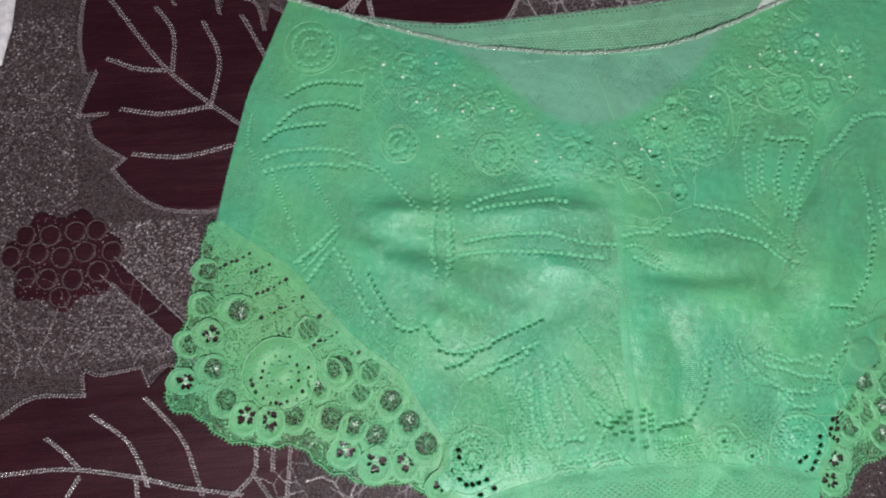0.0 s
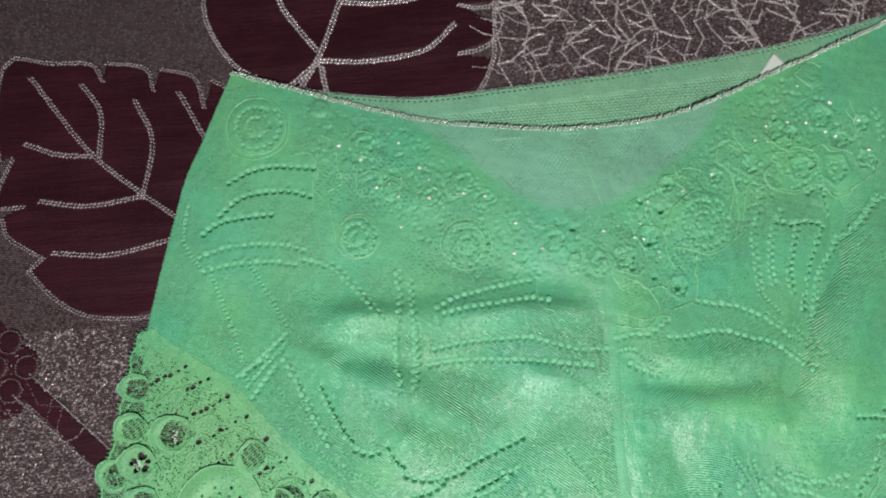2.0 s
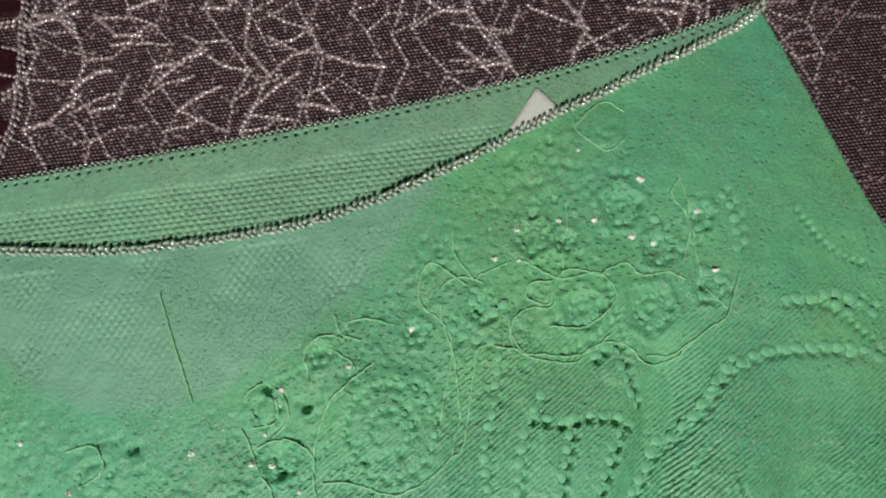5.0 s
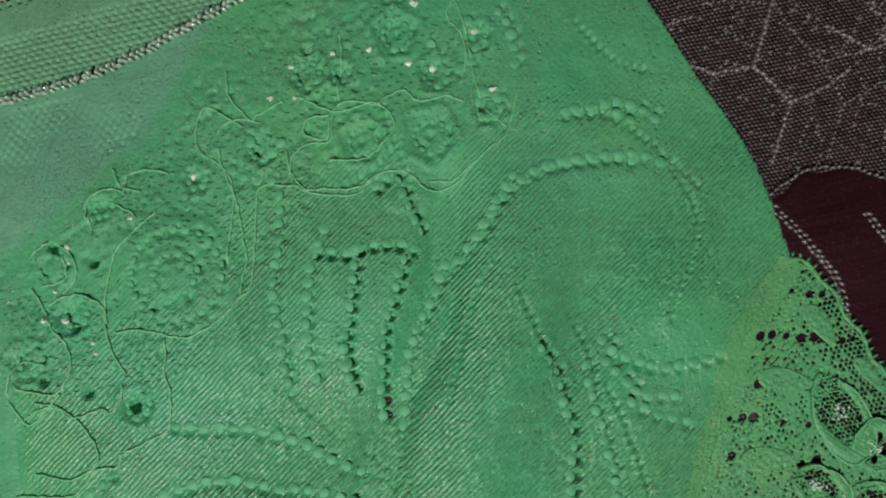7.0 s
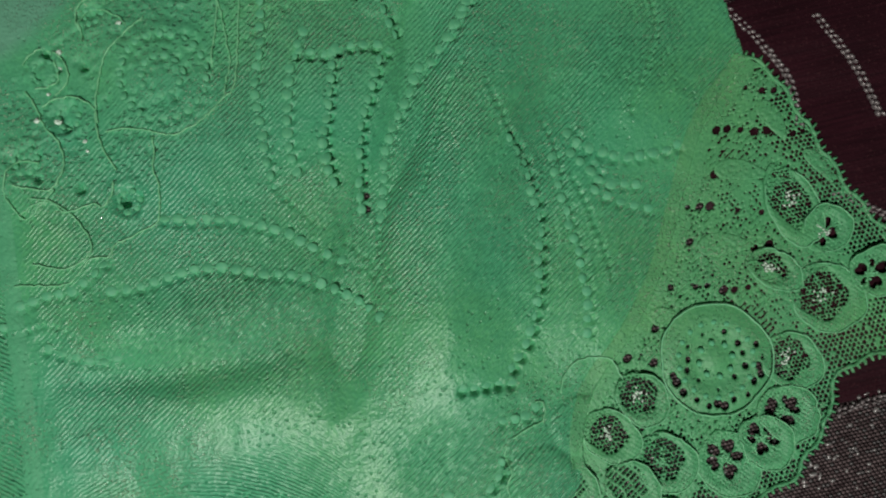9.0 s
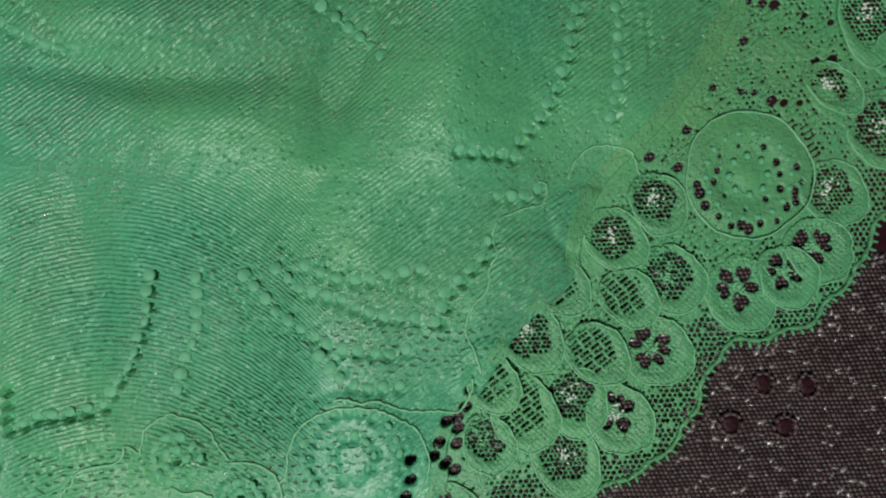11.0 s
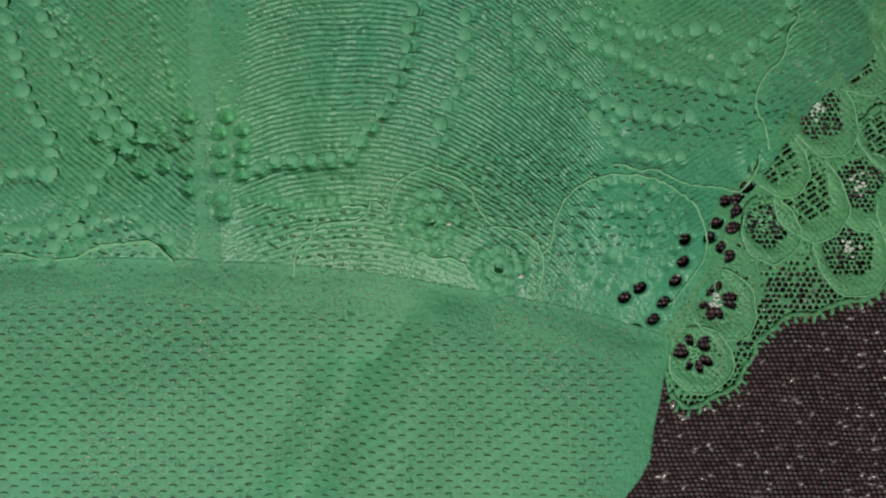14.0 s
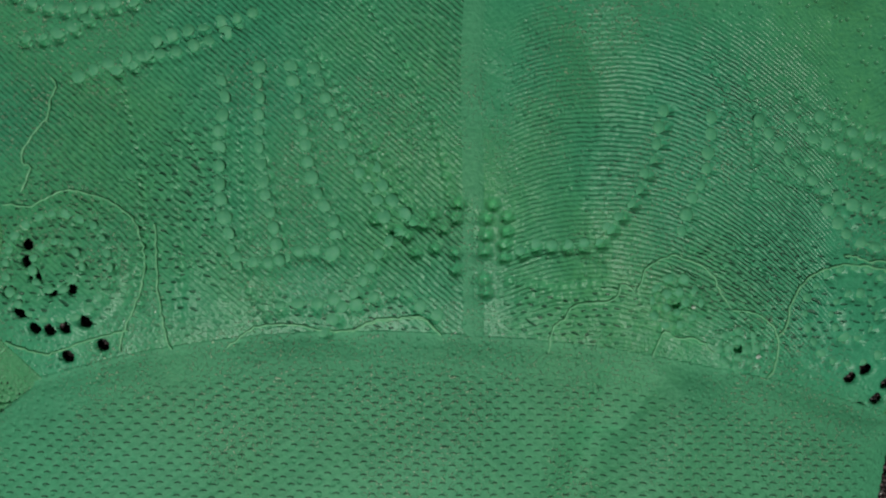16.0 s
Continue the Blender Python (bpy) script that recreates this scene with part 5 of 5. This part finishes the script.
def petal_motif(parent, cx, cy, long, wide, turn, style, up=0.0):
    """A scalloped lace petal: broad solid band at its outer end, corded rim, an open middle that is
    a ring of eyelets, a knotted web or drawn slots, and some glitter."""
    co, si = math.cos(turn), math.sin(turn)
    r = 0.5 * (long + wide)

    def edge(q):
        return 1 + 0.10 * np.cos(q) + 0.035 * np.cos(3 * q + cx) + 0.025 * np.cos(5 * q + cy) + 0.012 * np.cos(9 * q + cx)

    def polar(x, y):
        u, v = ((x - cx) * co + (y - cy) * si) / long, (-(x - cx) * si + (y - cy) * co) / wide
        return np.hypot(u, v), np.arctan2(v, u), u, v

    def cut(x, y):
        far, q, u, v = polar(x, y)
        d = (far - edge(q)) * r
        inner = (np.hypot(u + 0.14, v) - 0.74 - 0.05 * np.sin(4 * q + cx)) * r
        if style == "eyelets":
            pores = net_pores(x, y, 0.95, 0.2)
            for k in range(8):
                b = math.tau * (k + 0.5 + 0.25 * math.sin(4.1 * k + cx)) / 8
                ex, ey = -0.12 + 0.40 * math.cos(b), 0.40 * math.sin(b)
                p, o = (u - ex) * math.cos(b) + (v - ey) * math.sin(b), -(u - ex) * math.sin(b) + (v - ey) * math.cos(b)
                d = np.maximum(d, (0.125 + 0.035 * math.sin(2.3 * k + cy) - np.hypot(p * 0.62, o)) * r)
        elif style == "web":
            pores = net_pores(x, y, 1.0, 0.42)
        else:
            g = (-x * 0.56 + y * 0.83) / 1.05
            step = np.floor(g)
            h = (x * 0.83 + y * 0.56) / 2.6 + 0.4 * unit_noise(step, step + 3)
            pores = np.minimum(0.30 - abs(g - step - 0.5) * 1.05, 1.05 - abs(h - np.floor(h) - 0.5) * 2.6)
        return np.maximum(d, np.minimum(pores, -inner))

    def lift(x, y):
        far, q, u, v = polar(x, y)
        return 0.95 + up + 0.35 * np.exp(-((far - 0.85) / 0.16) ** 2) + 0.10 * np.sin(x * 5.0) * np.sin(y * 5.0) + 0.25 * far * np.cos(q)

    reach = max(long, wide) * 1.2 + 1
    petal = sheet("petal", (cx - reach, cy - reach, cx + reach, cy + reach), 0.23, cut, lift, LACE, parent, "", 0.3)
    q = np.linspace(-2.3, 2.3, 30)
    pu, pv = long * edge(q) * 0.97 * np.cos(q), wide * edge(q) * 0.97 * np.sin(q)
    rim = np.stack([cx + pu * co - pv * si, cy + pu * si + pv * co], 1) + np.random.normal(0, 0.09, (30, 2))
    mesh_object("rim_cord", *tube(rim, lift(rim[:, 0], rim[:, 1]) + 0.15, 0.17, 5, 0.25), CORD, petal)
    if style != "slots":
        c = np.random.normal(0, 0.13 * r, (14, 2)) + [cx - 0.12 * long * co, cy - 0.12 * long * si]
        v, f = domes(c, np.full(14, 0.95 + up), np.full(14, 0.4), np.full(14, 0.24), np.random.uniform(0.2, 0.5, 14), np.random.uniform(0, 3.1, 14))
        mesh_object("glitter_centre", v, f, GLASS if np.random.rand() < 0.5 else CORD, petal, "", False)


def leaf_sprig(parent, cx, cy, long, wide, turn):
    """A slim closed lace strip between the ladder rows."""
    co, si = math.cos(turn), math.sin(turn)

    def cut(x, y):
        u, v = (x - cx) * co + (y - cy) * si, -(x - cx) * si + (y - cy) * co + 0.012 * ((x - cx) * co + (y - cy) * si) ** 2
        d = (np.hypot(u / long, v / (wide * (1.0 - 0.4 * u / long))) - 1) * wide
        return np.maximum(d, net_pores(x, y, 1.9, 0.13))

    sheet("lace_leaf", (cx - long - 2, cy - long - 2, cx + long + 2, cy + long + 2), 0.28, cut, lambda x, y: 1.0 + 0.08 * np.sin(x * 3.0) * np.sin(y * 3.0), LACE, parent, "", 0.25)


def rosette(parent, cx, cy, r):
    """A large round motif: a disc with eyelets along its rim, a spiral of bumps and a corded edge."""
    def cut(x, y):
        d = np.hypot(x - cx, y - cy) - r
        for radius, count, size, t0, sweep in ((0.8, 14, 0.95, -3.0, 3.4), (0.5, 11, 0.65, 0.0, math.tau)):
            for k in range(count):
                b, far = t0 + sweep * (k + 0.35 * math.sin(5.1 * k)) / count, radius * r + 0.5 * math.sin(3.3 * k)
                d = np.maximum(d, size * (0.85 + 0.25 * math.sin(7.7 * k)) - np.hypot(x - cx - far * math.cos(b), (y - cy - far * math.sin(b)) * 0.85))
        return d

    disc = sheet("rosette", (cx - r - 1, cy - r - 1, cx + r + 1, cy + r + 1), 0.32, cut,
                 lambda x, y: 1.3 + 0.6 * np.cos(np.hypot(x - cx, y - cy) / r * 9.0) * 0.6, LACE, parent, "large round lace rosette", 0.4)
    rim = np.array(ring_of(cx, cy, r, 44))
    for grow in (0.985,):
        a = np.linspace(0, math.tau, len(rim))
        wave = 1 + 0.02 * np.sin(3 * a + cx) + 0.015 * np.sin(5 * a + cy) + 0.012 * np.sin(8 * a)
        q = (rim - [cx, cy]) * grow * wave[:, None] + [cx, cy]
        mesh_object("rim_cord", *tube(q + np.random.normal(0, 0.08, q.shape), np.full(len(q), 1.6), 0.24, 5, 0.2), CORD, disc)
    c = np.array(ring_of(cx, cy, 0.66 * r, 18)[:-1] + ring_of(cx, cy, 0.3 * r, 8)[:-1])
    for x, y in c:
        bump = new("bump", BEAD_DATA)
        bump.parent = disc
        bump.matrix_local = Matrix.LocRotScale((x * MM, y * MM, 1.3 * MM), Euler((0, 0, x)), (0.8, 0.7, 0.7))


def picot_hem(line, parent, centre):
    """Small looped teeth along the scalloped hem, over a braided edge."""
    base = spline(line, 0.9)
    ang = np.arctan2(*np.gradient(base, axis=0).T[::-1])
    side = np.stack([-np.sin(ang), np.cos(ang)], 1)
    out = np.where(((base - centre) * side).sum(1) > 0, 1, -1)[:, None]
    p = base + side * out * 0.5 * np.sin(np.arange(len(base))[:, None] * 0.55)
    n = len(p)
    sets = [tube(p + np.random.normal(0, 0.1, p.shape), np.full(n, 0.8), 0.5, 5, 0.35)]
    q = p[::2]
    m = len(q)
    sets.append(domes(q + (side * out)[::2] * 1.0, np.full(m, 0.45), np.random.uniform(0.7, 1.0, m), np.full(m, 0.34), np.full(m, 0.6), ang[::2] + math.pi / 2 + np.random.normal(0, 0.2, m)))
    mesh_object("picot_hem", *joined(sets), LACE, parent, "toothed picot hem")


HEM_RIGHT = [(183, -112), (188, -117), (194, -133), (200, -150), (207, -163), (209, -174), (203, -185), (195, -187), (188, -188), (184, -192), (181, -199), (175, -205), (170, -210),
             (161, -212.5), (153, -214), (148, -221), (145, -228), (138, -236), (130, -240), (118, -245), (110, -247), (103, -251), (100, -257), (96, -262), (90, -264), (86, -262)]
HEM_LEFT = [(-191, -110), (-195, -113), (-200, -130), (-206, -154), (-212, -175), (-217, -194), (-204, -200), (-191, -212), (-178, -215), (-168, -217), (-157, -218), (-145, -230), (-136, -233),
            (-127, -238), (-108, -239), (-98, -247), (-90, -256), (-82, -257)]
FLOWERS_RIGHT = [(176, -183.5, 6.0), (172, -195, 6.0), (165.5, -200, 5.6), (156, -203, 6.6), (142, -199.5, 6.2), (140, -184, 5.6), (138, -214, 6.4), (130, -227, 6.4), (191, -156, 5.0), (187.5, -171, 7.2),
                 (119, -235, 6.6), (103.5, -231, 5.2), (95, -245, 5.8), (91, -255, 5.4), (200, -168, 5.5)]
HATCHED_RIGHT = [(131, -191, 5.6), (119, -200, 5.4), (133, -203, 5.2), (113, -210, 6.0), (126, -214, 5.6), (105, -219, 5.0), (121, -223, 6.2), (111, -225, 6.4)]
FLOWERS_LEFT = [(-190, -194, 6.0), (-181, -203, 6.0), (-170, -206, 6.4), (-159, -204, 6.0), (-141, -207, 6.6), (-131, -211, 5.6), (-121, -216, 6.2), (-136, -222, 6.0), (-122, -229, 6.6), (-105, -211, 6.2),
                (-98, -222, 6.6), (-92, -241, 5.6), (-136, -184, 7.5), (-182, -153, 6.2), (-196, -163, 5.6), (-206, -167, 5.2), (-195, -179, 5.6), (-209, -184, 5.4), (-108, -230, 6.0)]
HATCHED_LEFT = [(-113, -201, 6.4), (-127, -196, 5.2), (-198, -149, 5.6), (-196, -133, 5.4), (-150, -165, 6.0), (-122, -187, 5.0)]


def slit_rows(starts, step, count):
    """Ladder rows of eyelets that run out from the lining."""
    out = []
    for x, y in starts:
        for k in range(count):
            if random.random() < 0.85:
                out.append((x + step[0] * k + random.gauss(0, 0.35), y + step[1] * k + random.gauss(0, 0.45), random.uniform(0.45, 0.95)))
    return out


def outward(hem, x, y):
    """The way from a motif to the nearest stretch of the hem."""
    p = spline(hem, 2.0)
    far = np.hypot(p[:, 0] - x, p[:, 1] - y)
    k = np.exp(-(far - far.min()) / 3.0)
    return math.atan2((k * (p[:, 1] - y)).sum(), (k * (p[:, 0] - x)).sum())


def lace_trim(hem, lining, flowers, hatched, big, centre, slits, sprigs, ovals):
    trim = tagged(new("lace_trim"), "open mint lace trim with petals and rosette")
    trim.parent = panties
    inward = -2.4 if hem[0][0] > 0 else 2.4
    outline = np.vstack([spline(hem, 2.0), spline([(x + inward, y + 1.4) for x, y in lining], 3.0)[::-1]])
    inner = [(x, y, r * 0.8) for x, y, r in flowers + hatched] + [(x, y, w * 0.85) for x, y, l, w, a in ovals] + [(big[0], big[1], big[2] * 0.95)]
    lace_ground(outline, hem, lining, inner, trim, 16.0, slits)
    for k, (x, y, r) in enumerate(flowers):
        turn = outward(hem, x, y)
        near_hem = line_distance(np.array(x), np.array(y), hem) < 12.5
        grow = 1.0 if hem[0][0] > 0 else 1.14
        petal_motif(trim, x, y, r * 1.22 * grow, r * grow * random.uniform(1.02, 1.16), turn, "eyelets" if near_hem and k % 5 else "web", 0.28 * (k % 3))
    for k, (x, y, r) in enumerate(hatched):
        petal_motif(trim, x, y, r * 1.3, r * 1.06, outward(hem, x, y), "slots" if k % 3 else "web", 0.14 + 0.28 * (k % 3))
    for x, y, long, wide, turn in ovals:
        petal_motif(trim, x, y, long, wide, turn, "web", 0.3)
    rosette(trim, *big)
    for sprig in sprigs:
        leaf_sprig(trim, *sprig)
    picot_hem(hem, trim, np.array(centre))
    return trim


lace_trim(HEM_RIGHT, LINING_RIGHT, FLOWERS_RIGHT, HATCHED_RIGHT, (159, -179.5, 13.2), (140, -180),
          slit_rows([(179, -119), (172, -127), (166, -136), (161, -143.5), (157, -151.5), (150, -160), (144, -168), (139, -175)], (2.9, -0.8), 8) + [(x, y, 1.1) for x, y in HOLES if x > 91],
          [(186, -128, 5.5, 2.2, -1.2), (176, -138, 6.5, 2.4, -0.35), (168, -154, 6.5, 2.6, -0.2), (177, -166, 5.5, 2.4, -0.9), (151, -168, 4.8, 2.2, -0.5), (194, -141, 5.0, 1.6, -1.1)],
          [(185, -148, 10.5, 6.0, -1.35), (177, -162, 7.0, 4.5, -0.7)])
lace_trim(HEM_LEFT, LINING_LEFT[::-1], FLOWERS_LEFT, HATCHED_LEFT, (-164, -184, 17.5), (-150, -180),
          slit_rows([(-185, -119), (-176, -126), (-167, -132), (-159, -140), (-151, -149), (-144, -158), (-136, -167), (-127, -177)], (-2.9, -1.2), 8),
          [(-191, -122, 5.5, 2.2, 4.3), (-182, -138, 6.5, 2.4, 3.5), (-170, -150, 6.5, 2.6, 3.4), (-176, -165, 5.5, 2.4, 4.0), (-140, -172, 4.8, 2.2, 3.6)],
          [(-147, -191, 8.0, 5.5, -1.2), (-139, -184, 7.0, 5.0, -0.9)])

# ---- rhinestones ----


def rhinestone(x, y, size):
    """A sewn-on cut stone: one uneven faceted dome."""
    v, f = dome_shape(3, 7)
    v = v * (1 + np.random.normal(0, 0.28, v.shape)) * [size * 0.8, size * 0.65, size * 0.55] + [x, y, float(front_z(x, y)) + 0.05]
    mesh_object("rhinestone", v, f, GLASS, panties, "", False)


for x, y in ((-81, -63), (-68, -65), (-53, -64), (-44, -66), (-32, -79), (5, -86), (18, -90), (-34, -92), (-22, -91), (7, -99), (26, -75), (-81, -76), (83, -46), (101, -46),
             (109, -51), (77, -52), (93, -45), (-79, -39), (-71, -51), (-96, -45)):
    rhinestone(x, y, 0.9)
for x, y in ((113, -38), (125, -47), (114, -53), (126, -61), (56, -65), (22, -91), (45, -232), (58, -241), (-105, -38), (-90, -58)):
    rhinestone(x, y, 1.15 if y > -200 else 0.6)
spark = np.random.RandomState(23)
for x, y in upper_lace_spots(70, 5.0, 30.0):
    rhinestone(x, y, spark.uniform(0.35, 0.75))
